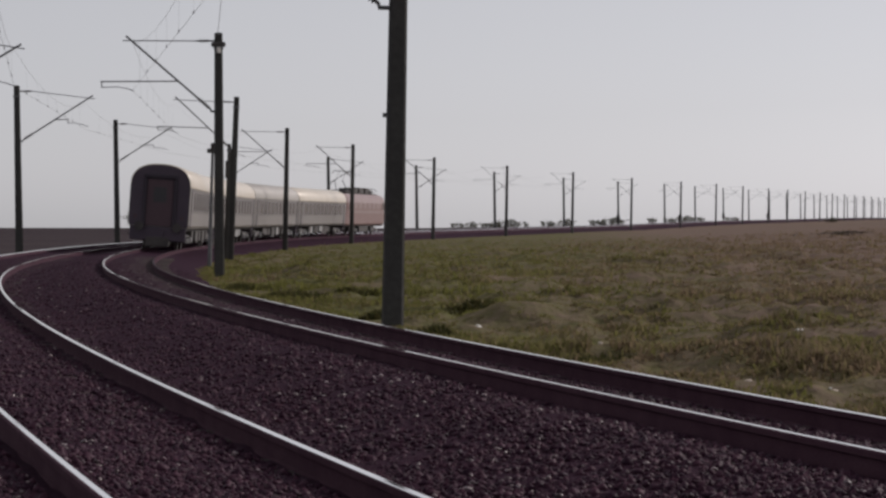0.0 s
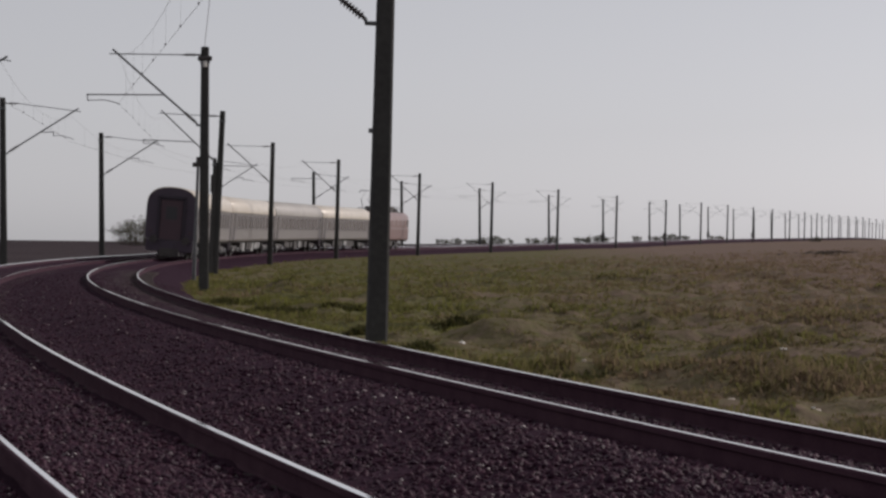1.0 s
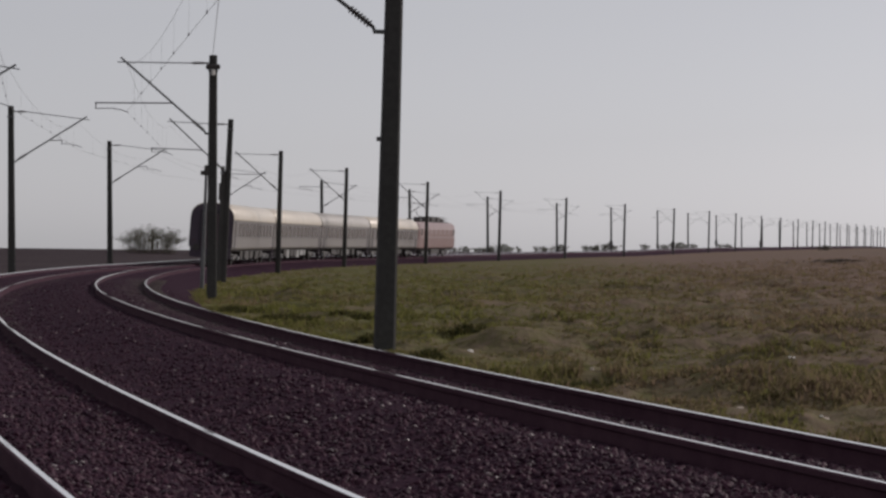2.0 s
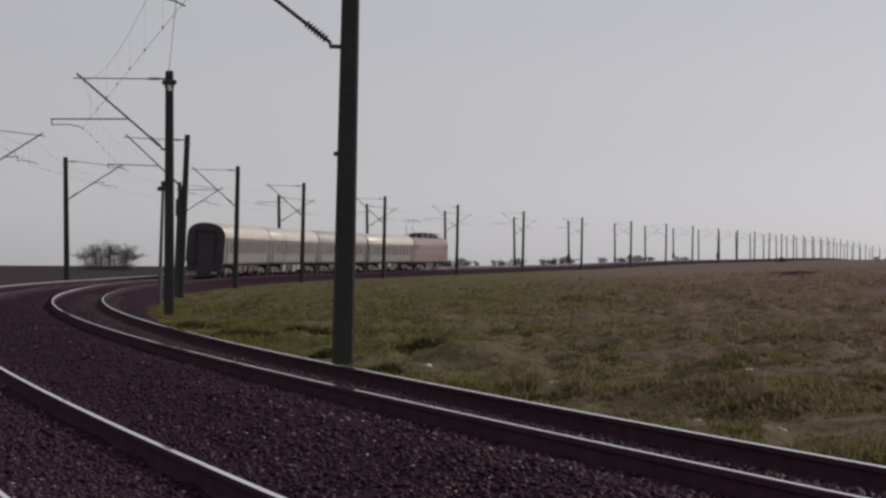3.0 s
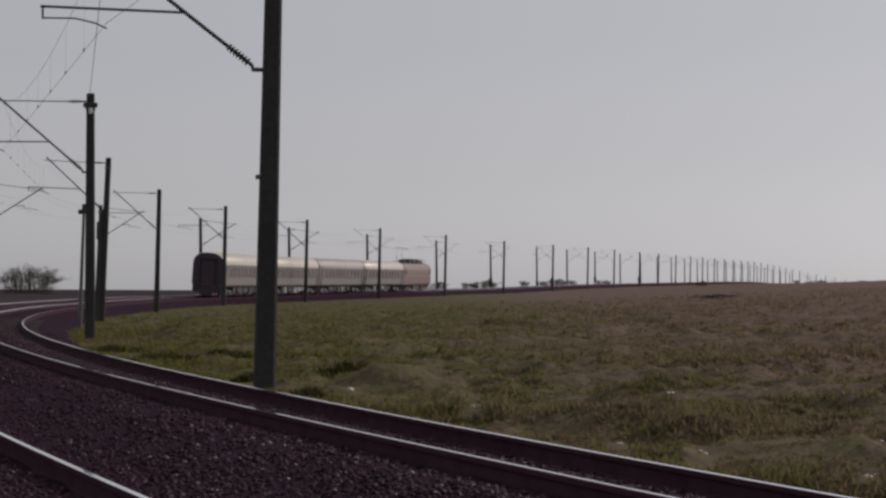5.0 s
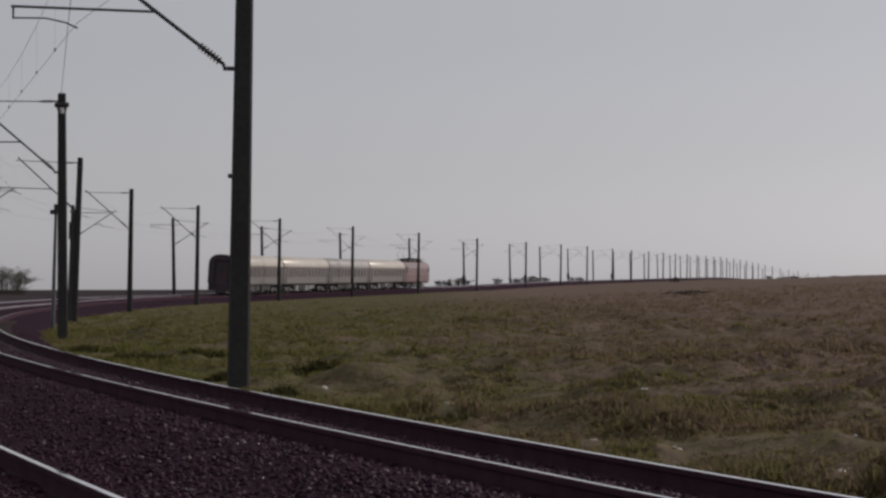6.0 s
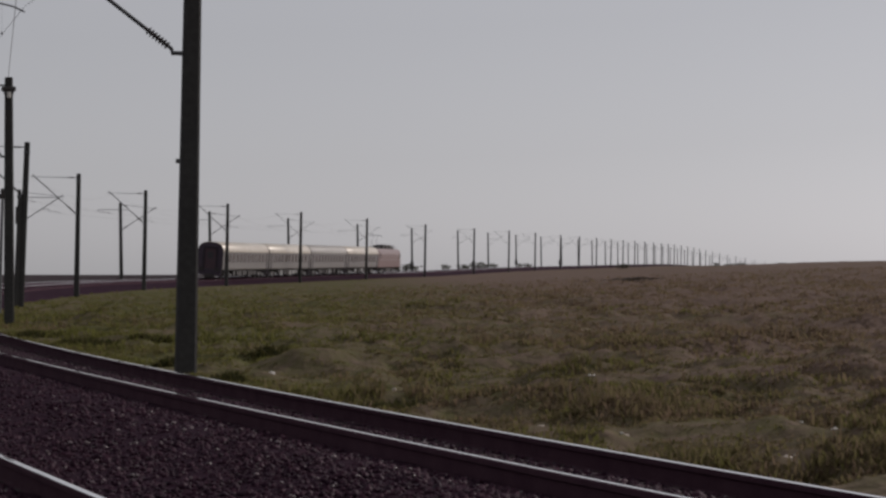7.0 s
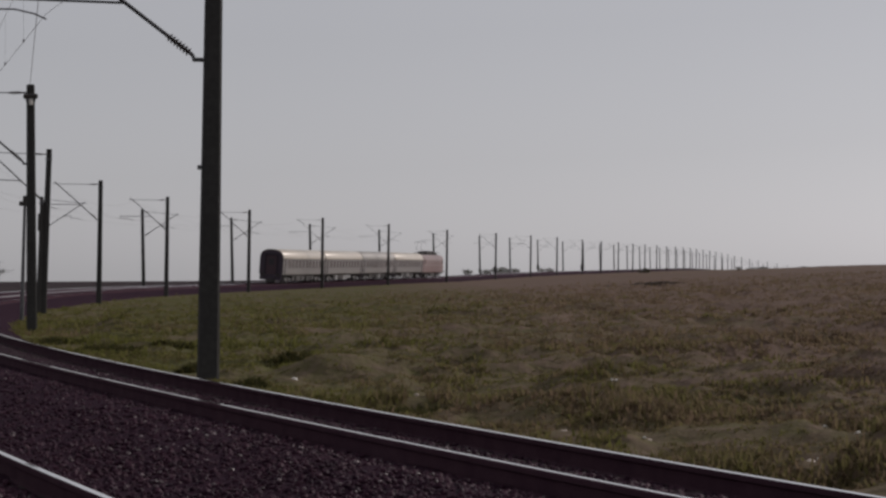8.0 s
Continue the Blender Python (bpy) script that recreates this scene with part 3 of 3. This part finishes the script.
        for x in (-0.875, 0.875):
            bm = tube(bmesh.new(), [(x, e * (L - 0.1), 1.06), (x, e * (L + 0.2), 1.06)], 0.1, 10)
            tube(bm, [(x, e * (L + 0.2), 1.06), (x, e * (L + 0.24), 1.06)], 0.22, 14)
            part("buffer", bm, M_UNDER, c)
        part("buffer_beam", boxed(-1.25, 1.25, min(e * (L - 0.3), e * (L - 0.05)), max(e * (L - 0.3), e * (L - 0.05)), 0.85, 1.1, bevel=0.03), M_UNDER, c)
        part("coupling", boxed(-0.55, 0.55, min(e * (L - 0.5), e * (L + 0.04)), max(e * (L - 0.5), e * (L + 0.04)), 0.14, 0.6, bevel=0.05), M_UNDER, c)
        part("brake_hose", tube(bmesh.new(), [(0.3, e * (L - 0.05), 0.95), (0.32, e * (L + 0.15), 0.75), (0.25, e * (L + 0.16), 0.55)], 0.03, 6), M_RUBBER, c)
    part("underframe", boxed(-1.2, 1.2, -L + 0.2, L - 0.2, 0.92, 1.06, bevel=0.02), M_UNDER, c)
    y = -5.8
    while y < 5.4:
        ln = rnd.uniform(0.7, 1.7)
        for x in (-1, 1):
            a, b = sorted((x * 0.55, x * rnd.uniform(1.1, 1.28)))
            part("equipment_box", boxed(a, b, y, y + ln, rnd.uniform(0.28, 0.5), 0.92, bevel=0.03), rnd.choice((M_UNDER, M_UNDER, M_BOX)), c)
        y += ln + rnd.uniform(0.15, 0.5)
    for y in (-8.6, 8.6):
        build_bogie(c, y)
    return c


def build_loco():
    L = 9.6
    c = new("electric_locomotive")
    lower = [(-W + 0.06, 1.0), (-W, 1.12), (-W, 2.2), (W, 2.2), (W, 1.12), (W - 0.06, 1.0)]
    upper = [(-W, 2.2), (-W, 3.0), (-W + 0.12, 3.5), (-W + 0.5, 3.78), (W - 0.5, 3.78), (W - 0.12, 3.5), (W, 3.0), (W, 2.2)]
    cab = [(-L - 0.35, 0.86, 1), (-L + 0.0, 0.95, 1), (-L + 0.5, 1, 1), (L - 0.5, 1, 1), (L, 0.95, 1), (L + 0.35, 0.86, 1)]
    part("lower_body", loft_y(bmesh.new(), lower, cab), M_LOCO_RED, c, "red lower body side greyed by haze in the colour")
    cab2 = [(-L - 0.05, 0.84, 0.94), (-L + 0.25, 0.95, 0.99), (-L + 0.7, 1, 1), (L - 0.7, 1, 1), (L - 0.25, 0.95, 0.99), (L + 0.05, 0.84, 0.94)]
    part("upper_body", loft_y(bmesh.new(), upper, cab2), M_LOCO_RED, c, "red upper body side greyed by haze in the colour")
    for x in (-1, 1):
        a, b = sorted((x * (W - 0.02), x * (W + 0.008)))
        part("stripe", boxed(a, b, -L + 0.9, L - 0.9, 2.08, 2.3), M_LOCO_PALE, c, "pale grey waist stripe")
        for i in range(6):
            y = -5.6 + i * 2.25
            part("side_louvre", boxed(a, b, y - 0.7, y + 0.7, 2.5, 3.05, bevel=0.004), M_LOCO_PALE, c)
        for y in (-8.3, 8.3):
            part("cab_window", boxed(a, b, y - 0.4, y + 0.4, 2.4, 3.1, bevel=0.004), M_GLASS, c)
    for e in (-1, 1):
        a, b = sorted((e * (L - 0.1), e * (L + 0.06)))
        for x in (-0.62, 0.62):
            part("windscreen", boxed(x - 0.5, x + 0.5, a, b, 2.5, 3.15, bevel=0.01), M_GLASS, c)
        for x in (-0.8, 0.8):
            y0 = e * (L + 0.3)
            part("headlight", tube(bmesh.new(), [(x, y0, 1.6), (x, y0 + e * 0.08, 1.6)], 0.12, 12), M_BOX, c)
            bm = tube(bmesh.new(), [(x, e * (L + 0.2), 1.06), (x, e * (L + 0.55), 1.06)], 0.1, 10)
            tube(bm, [(x, e * (L + 0.55), 1.06), (x, e * (L + 0.6), 1.06)], 0.22, 14)
            part("buffer", bm, M_UNDER, c)
    part("roof_walk", boxed(-0.9, 0.9, -7.6, 7.6, 3.78, 3.86, bevel=0.02), M_UNDER, c)
    for y, h, ln in ((-2.6, 0.42, 1.6), (0.2, 0.5, 2.2), (3.0, 0.55, 1.8), (5.2, 0.36, 1.2)):
        part("roof_equipment", boxed(-0.75, 0.75, y - ln / 2, y + ln / 2, 3.84, 3.84 + h, bevel=0.08), M_UNDER, c)
    for y in (-6.9, -5.1, -1.2, 1.7, 4.3):
        bm = tube(bmesh.new(), [(0.45, y, 3.84), (0.45, y, 4.25)], 0.04, 8)
        for i in range(4):
            tube(bm, [(0.45, y, 3.9 + 0.08 * i), (0.45, y, 3.93 + 0.08 * i)], 0.09, 10)
        part("roof_insulator", bm, M_PORC, c)
    # raised pantograph over the rear cab, a folded one over the front
    for y, top, on in ((-6.2, CONTACT_Z - 0.06, True), (6.4, 4.35, False)):
        base = part("pantograph", boxed(-0.7, 0.7, y - 0.8, y + 0.8, 3.98, 4.06, bevel=0.02), M_STEEL, c)
        knee = (y - 1.15, 4.9) if on else (y - 1.0, 4.2)
        for x in (-0.35, 0.35):
            part("lower_arm", tube(bmesh.new(), [(x * 1.4, y + 0.6, 4.06), (x, knee[0], knee[1])], 0.035, 6), M_STEEL, base)
            part("upper_arm", tube(bmesh.new(), [(x, knee[0], knee[1]), (x * 0.8, y + 0.3, top - 0.08)], 0.025, 6), M_STEEL, base)
        part("collector", tube(bmesh.new(), [(-0.95, y + 0.3, top - 0.22), (-0.7, y + 0.3, top - 0.02), (0.7, y + 0.3, top - 0.02), (0.95, y + 0.3, top - 0.22)], 0.035, 6), M_STEEL, base)
    part("underframe", boxed(-1.2, 1.2, -L, L, 0.85, 1.01, bevel=0.02), M_UNDER, c)
    part("transformer_box", boxed(-1.2, 1.2, -2.2, 2.2, 0.35, 0.85, bevel=0.05), M_UNDER, c)
    for y in (-5.2, 5.2):
        build_bogie(c, y, 0.6)
    return c


TAIL, SPEED, PITCH = 110.37, 20.11, 24.6     # the last coach's end at the start; metres a second; one coach with its coupling


def on_track(s_mid, half):
    """The pose of a vehicle whose bogies stand half a wheelbase before and behind s_mid on the inner track."""
    a, b = Vector(line_at(s_mid - half)), Vector(line_at(s_mid + half))
    d = b - a
    mid = (a + b) / 2
    return pose(mid.x, mid.y, mid.z, math.degrees(math.atan2(d.z, math.hypot(d.x, d.y))), math.degrees(math.atan(CANT)), -math.degrees(math.atan2(d.x, d.y)))


def build_train():
    train = []
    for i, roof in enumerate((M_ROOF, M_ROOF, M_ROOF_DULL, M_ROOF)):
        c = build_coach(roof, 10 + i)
        tagged(c, "light grey passenger coach with a duller roof" if roof is M_ROOF_DULL else "light grey passenger coach with a pale roof painted as sunlit",
               "train coach", "coaches of the train")
        train.append((c, (i + 0.5) * PITCH, 8.6))
    loco = tagged(build_loco(), "red electric locomotive, greyed by haze in its colour, with a raised pantograph", "locomotive")
    train.append((loco, 4 * PITCH + 10.0, 5.2))
    return train


# ---------------------------------------------------------------- loose and growing things
def mesh_arrays(name, verts, tris, material):
    """A mesh from numpy arrays of places and triangles."""
    me = bpy.data.meshes.new(name)
    me.vertices.add(len(verts))
    me.vertices.foreach_set("co", verts.astype(np.float32).ravel())
    me.loops.add(len(tris) * 3)
    me.loops.foreach_set("vertex_index", tris.astype(np.int32).ravel())
    me.polygons.add(len(tris))
    me.polygons.foreach_set("loop_start", np.arange(0, len(tris) * 3, 3, dtype=np.int32))
    me.materials.append(material)
    me.update()
    me.validate()
    return me


def stone_mesh(name, x, y, z, size, rng, material):
    """Angular stones: crooked eight-sided lumps, all in one mesh."""
    n = len(x)
    base = np.array([[1, 0, 0], [-1, 0, 0], [0, 1, 0], [0, -1, 0], [0, 0, 1], [0, 0, -1]], float)
    v = base[None] * rng.uniform(0.55, 1.15, (n, 6, 1)) + rng.uniform(-0.35, 0.35, (n, 6, 3))
    a = rng.uniform(0, 6.28, n)
    c, s_ = np.cos(a)[:, None], np.sin(a)[:, None]
    v = np.stack([v[..., 0] * c - v[..., 1] * s_, v[..., 0] * s_ + v[..., 1] * c, v[..., 2] * 0.75], -1) * size[:, None, None]
    v += np.stack([x, y, z], 1)[:, None]
    f = np.array([[0, 2, 4], [2, 1, 4], [1, 3, 4], [3, 0, 4], [2, 0, 5], [1, 2, 5], [3, 1, 5], [0, 3, 5]])
    return mesh_arrays(name, v.reshape(-1, 3), (f[None] + 6 * np.arange(n)[:, None, None]).reshape(-1, 3), material)


def blade_mesh(name, x, y, z, length, width, rng, material, lean=0.6):
    """Grass blades, each bent once and tapering to a point."""
    n = len(x)
    a = rng.uniform(0, 6.28, n)
    out = np.stack([np.cos(a), np.sin(a), np.zeros(n)], 1)
    side = np.stack([-np.sin(a), np.cos(a), np.zeros(n)], 1) * width[:, None]
    k = rng.uniform(0.1, lean, n)[:, None]
    p = np.stack([x, y, z - 0.03], 1)
    up = np.array([0, 0, 1.0])
    m = p + length[:, None] * (0.55 * up + 0.25 * k * out)
    t = p + length[:, None] * ((1 - 0.3 * k) * up + k * out)
    v = np.stack([p - side, p + side, m - side * 0.8, m + side * 0.8, t], 1)
    f = np.array([[0, 1, 3], [0, 3, 2], [2, 3, 4]])
    return mesh_arrays(name, v.reshape(-1, 3), (f[None] + 5 * np.arange(n)[:, None, None]).reshape(-1, 3), material)


def build_stones():
    rng = np.random.default_rng(4)
    n = 150000
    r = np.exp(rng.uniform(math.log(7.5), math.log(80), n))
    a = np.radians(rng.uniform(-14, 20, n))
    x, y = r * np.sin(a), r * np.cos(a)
    s, o = nearest(x, y)
    keep = (o > -7.3) & (o < 2.3)
    g = 1.435 / 2 + 0.036
    for c in (0.0, -GAP):
        for e in (-g, g):
            keep &= np.abs(o - c - e) > 0.1
    x, y, s, o = x[keep], y[keep], s[keep], o[keep]
    z = np.interp(s, ls, lz) + np.interp(o, BED_O, BED_Z)
    z -= CANT * (np.interp(o, [-2.4, -1.2, 1.2, 2.4], [0, -1.2, 1.2, 0]) + np.interp(o + GAP, [-2.4, -1.2, 1.2, 2.4], [0, -1.2, 1.2, 0]))
    size = rng.uniform(0.016, 0.034, len(x)) + 0.016 * rng.uniform(0, 1, len(x)) ** 5
    pale = rng.uniform(0, 1, len(x)) < 0.015 + 0.04 * np.clip(fbm(x, y, 1.4, 3.0), 0, 1)
    for pick, material, label in ((~pale, M_STONE, "loose angular dark ballast stones around the rails"),
                                  (pale, M_GLINT_STONE, "scattered stones coloured pale for sun glints in the ballast")):
        px, py, pz = x[pick], y[pick], z[pick] + rng.uniform(-0.013, 0.008, int(pick.sum()))
        ob = new("ballast_stones", stone_mesh("ballast_stones", px, py, pz + (0.008 if material is M_GLINT_STONE else 0), size[pick] * (0.75 if material is M_GLINT_STONE else 1), rng, material))
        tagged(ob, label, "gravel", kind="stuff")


def build_grass():
    rng = np.random.default_rng(5)
    n = 140000
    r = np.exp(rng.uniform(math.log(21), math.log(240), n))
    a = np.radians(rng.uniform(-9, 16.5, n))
    x, y = r * np.sin(a), r * np.cos(a)
    s, o = nearest(x, y)
    keep = (o > 2.15 + rng.uniform(0, 1.0, n) ** 2) & (fbm(x, y, 2.2, 4.0) + 0.6 * fbm(x, y, 0.7, 1.0) + rng.uniform(-0.5, 0.5, n) > -1.0)
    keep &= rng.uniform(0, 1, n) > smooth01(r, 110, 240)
    # blades are cleared round stones and litter, mostly on the camera's side
    for bx, by, size, _ in BITS:
        u = np.array((bx, by)) / math.hypot(bx, by)
        along, across = (x - bx) * u[0] + (y - by) * u[1], (x - bx) * u[1] - (y - by) * u[0]
        keep &= (along / 1.3 + 0.45) ** 2 + (across / (0.14 + size)) ** 2 > 1
    x, y, r, o = x[keep], y[keep], r[keep], o[keep]
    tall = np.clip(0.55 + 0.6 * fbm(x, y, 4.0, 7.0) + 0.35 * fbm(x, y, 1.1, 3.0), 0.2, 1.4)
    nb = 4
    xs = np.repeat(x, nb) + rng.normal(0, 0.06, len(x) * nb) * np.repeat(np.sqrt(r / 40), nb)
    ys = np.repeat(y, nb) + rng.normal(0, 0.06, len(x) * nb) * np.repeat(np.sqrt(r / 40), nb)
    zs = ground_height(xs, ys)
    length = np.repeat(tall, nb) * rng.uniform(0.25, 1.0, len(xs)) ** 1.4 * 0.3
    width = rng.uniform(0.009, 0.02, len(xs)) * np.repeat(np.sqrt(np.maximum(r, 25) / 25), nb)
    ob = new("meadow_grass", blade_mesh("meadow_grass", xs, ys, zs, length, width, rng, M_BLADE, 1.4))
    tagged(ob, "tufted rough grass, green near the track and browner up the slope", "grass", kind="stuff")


def build_weeds(x, y, rx, ry, h, seed, material=None, n=700, label="low dark green clump of weeds and hollow shade in the meadow"):
    """A low clump of weeds, or of brown blades standing in for a dark hollow."""
    rng = np.random.default_rng(seed)
    k = rng.integers(0, 7, n)
    cu, cv = rng.uniform(-0.8, 0.8, 7), rng.uniform(-0.6, 0.6, 7)
    u, v = cu[k] + rng.normal(0, 0.22, n), cv[k] + rng.normal(0, 0.22, n)
    xs, ys = x + u * rx, y + v * ry
    zs = ground_height(xs, ys)
    length = h * rng.uniform(0.5, 1.1, n) * np.exp(-0.9 * (u * u + v * v))
    me = blade_mesh("weed_clump", xs - x, ys - y, zs, length, rng.uniform(0.015, 0.04, n), rng, material or M_WEED, 1.2)
    ob = new("weed_clump", me)
    ob.location = (x, y, 0)
    tagged(ob, label, "weeds", "weed clumps beside the track", "stuff")


def build_bush(width, height, seed, twigs=70, leaves=2600, leaf=0.02, label="half-bare twiggy shrub on the field's edge"):
    """Stems that fan out from a narrow foot into a rounded, ragged crown, with side twigs and sparse leaves."""
    rng = random.Random(seed)
    b = new("bush")
    bm, lv = bmesh.new(), []
    for i in range(twigs):
        a, q = rng.uniform(0, 6.283), math.sqrt(rng.random())
        u, v = q * math.cos(a), q * math.sin(a)
        foot = Vector((u * 0.36 * width, v * 0.3 * width, -0.2))
        top = Vector((u * 0.5 * width, v * 0.42 * width, height * (0.36 + 0.64 * math.sqrt(max(0.0, 1 - q * q))) * rng.uniform(0.72, 1.0)))
        mid = foot.lerp(top, 0.5) + Vector((-u, -v, 1.2)) * 0.05 * width
        r = height * 0.009
        tube(bm, [foot, mid, top], r, 4, r * 0.3)
        for k in range(6):
            p = foot.lerp(mid, rng.uniform(0.15, 1.0)) if k < 2 else mid.lerp(top, rng.uniform(0.0, 1.0))
            e = p + Vector((rng.gauss(u * 0.05, 0.06) * width, rng.gauss(v * 0.05, 0.06) * width, height * rng.uniform(0.02, 0.17)))
            tube(bm, [p, e], r * 0.5, 3, r * 0.2)
            lv += [p.lerp(e, rng.uniform(0.2, 1.1)) for _ in range(leaves // (twigs * 6))]
    part("branchwork", bm, M_TWIG, b)
    nr = np.random.default_rng(seed)
    n = len(lv)
    c = np.array([tuple(p) for p in lv]) + nr.normal(0, 0.016 * width, (n, 3))
    v = c[:, None] + nr.normal(0, height * leaf, (n, 3, 3))
    me = mesh_arrays("foliage", v.reshape(-1, 3), np.arange(n * 3).reshape(-1, 3), M_LEAF)
    ob = new("foliage", me)
    ob.parent = b
    return tagged(b, label, "bush")


def polar(az, d):
    """A pose on the ground at a bearing in degrees to the right of the first view."""
    x, y = d * math.sin(radians(az)), d * math.cos(radians(az))
    return pose(x, y, float(ground_height([x], [y])[0]), 0, 0, -az)


# bearing in degrees, width and height in metres, of the shrubs along the horizon
FAR_SHRUBS = [(0.25, 1.0, 1.5), (0.41, 1.3, 1.5), (0.68, 2.2, 1.6), (1.05, 2.4, 1.7), (1.28, 2.0, 1.6), (1.56, 2.4, 2.3), (2.05, 1.0, 1.6),
              (2.58, 2.2, 2.0), (3.02, 1.4, 2.1), (3.7, 1.7, 2.1), (3.9, 1.3, 1.8), (4.15, 2.2, 2.2), (5.15, 1.9, 2.2), (5.55, 1.6, 2.0),
              (5.94, 1.9, 2.2), (6.34, 1.6, 2.1), (7.1, 2.2, 1.9), (9.5, 1.1, 0.8), (11.82, 1.3, 1.1), (12.1, 1.3, 0.45),
              (12.35, 1.4, 0.6), (13.4, 1.8, 0.25)]


def skyline(az):
    """The highest angle of the ground along a bearing."""
    d = np.arange(60.0, 1400.0, 8.0)
    z = ground_height(d * math.sin(radians(az)), d * math.cos(radians(az)))
    return float(((z - EYE[2]) / d).max())


def build_bushes():
    build_bush(8.6, 3.5, 3, 110, 9000, 0.013).matrix_basis = polar(-7.0, 292)
    forms = [build_bush(2.0, 2.0, 20 + i, 34, 800, 0.035, "small rounded far shrub on the horizon") for i in range(3)]
    d = 600.0
    for i, (az, w, h) in enumerate(FAR_SHRUBS):
        m = polar(az, d)
        hidden = skyline(az) * d + EYE[2] - m.translation.z
        m = m @ Matrix.Diagonal((w * 0.9, w * 0.6, (h + hidden) / 2, 1))
        if i < 3:
            forms[i].matrix_basis = m
        else:
            copy_thing(forms[i % 3], m)
    for b in forms:
        tagged(b, group="far shrubs on the horizon")


def build_signal(s, o):
    """A slender signal post whose head faces along the track."""
    g = tagged(new("railway_signal"), "slender grey signal post with a dark lamp head beside the track", "railway signal")
    part("post", tube(bmesh.new(), [(0, 0, -0.8), (0, 0, 4.7)], 0.1, 10, 0.06), M_STEEL, g, "grey tubular post")
    head = part("head", boxed(-0.09, 0.09, -0.09, 0.07, 4.25, 4.68, bevel=0.04), M_UNDER, g, "black lamp head")
    for z in (4.32, 4.58):
        part("hood", tube(bmesh.new(), [(0, 0.08, z), (0, 0.26, z)], 0.08, 10), M_UNDER, head)
    part("side_box", boxed(-0.24, -0.07, -0.07, 0.07, 4.25, 4.45, bevel=0.03), M_UNDER, g)
    g.matrix_basis = mast_pose(s, o) @ pose(0, 0, 0, 0, 1.5, 0)


def build_debris(x, y, size, material, name, label, seed):
    rng = np.random.default_rng(seed)
    bm = bmesh.new()
    bmesh.ops.create_icosphere(bm, subdivisions=2, radius=1.0)
    for v in bm.verts:
        k = 0.75 + 0.35 * noise.noise(v.co * 1.6 + Vector((seed, 0, 0)))
        v.co = Vector((v.co.x * size * k, v.co.y * size * 0.8 * k, v.co.z * size * 0.55 * k))
    me = bpy.data.meshes.new(name)
    bm.to_mesh(me)
    bm.free()
    me.materials.append(material)
    ob = new(name, me)
    ob.matrix_basis = pose(x, y, float(ground_height([x], [y])[0]) + size * 0.3, 0, 0, seed * 40)
    tagged(ob, label, "stone" if name == "stone" else "litter", "pale bits lying in the grass")


# x, y, half size, 1 for a stone or 0 for litter
BITS = [(0.46, 42.38, 0.062, 0), (0.63, 42.05, 0.092, 0), (6.02, 39.3, 0.048, 0), (4.6, 27.18, 0.066, 1),
        (4.47, 26.71, 0.026, 0), (3.76, 28.49, 0.07, 1), (2.36, 34.7, 0.059, 1), (4.54, 27.25, 0.06, 0),
        (4.47, 26.7, 0.026, 0), (6.92, 27.99, 0.035, 0), (7.21, 27.52, 0.068, 0), (5.72, 23.8, 0.2, 1),
        (5.14, 23.56, 0.052, 0), (5.62, 24.32, 0.024, 0), (5.92, 24.18, 0.036, 0), (3.77, 28.46, 0.063, 1),
        (6.09, 39.29, 0.039, 0), (-4.91, 156.14, 0.151, 0)]
# x, y, half widths, height; the first clump's dark stands for a shaded hollow
WEEDS = [(0.81, 50.4, 0.95, 1.9, 0.34), (-0.13, 38.87, 0.34, 0.6, 0.32), (2.2, 32.63, 0.6, 1.1, 0.3), (-1.25, 44.8, 0.4, 0.8, 0.28),
         (-3.75, 58.17, 0.9, 1.8, 0.32), (1.8, 50.56, 0.55, 1.0, 0.28), (-2.24, 63.64, 0.7, 1.4, 0.3), (-5.6, 66.0, 0.8, 1.8, 0.3)]


build_ground()
build_ballast()
build_track(0.0, "inner railway track with shining rails curving to the right")
build_track(-GAP, "outer railway track with shining rails curving to the right")
build_masts()
build_wires(B_MAST, 0.0, 3.0)
build_wires(A_MAST, -GAP, 37.0)
TRAIN = build_train()
build_signal(103.0, 2.61)
build_bushes()
for i, (bx, by, size, kind) in enumerate(BITS):
    if kind:
        build_debris(bx, by, size, M_ROCK, "stone", "pale weathered stone lying in the grass", i)
    else:
        build_debris(bx, by, size, M_DIRT, "litter", "small white scrap lying in the grass", i)
for i, spot in enumerate(WEEDS):
    build_weeds(*spot, 50 + i)
# brown blades added to stand in for a dark bare hollow
build_weeds(28.6, 174.0, 2.6, 8.0, 0.26, 70, M_TWIG, 4000, "dark patch on the slope, brown blades standing in for a hollow")
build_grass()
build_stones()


def motions():
    """The train rolls away along the inner track at a steady speed."""
    for vehicle, ahead, half in TRAIN:
        walk(vehicle, [(0.5 * i, on_track(TAIL + ahead + SPEED * 0.5 * i, half)) for i in range(17)])


motions()
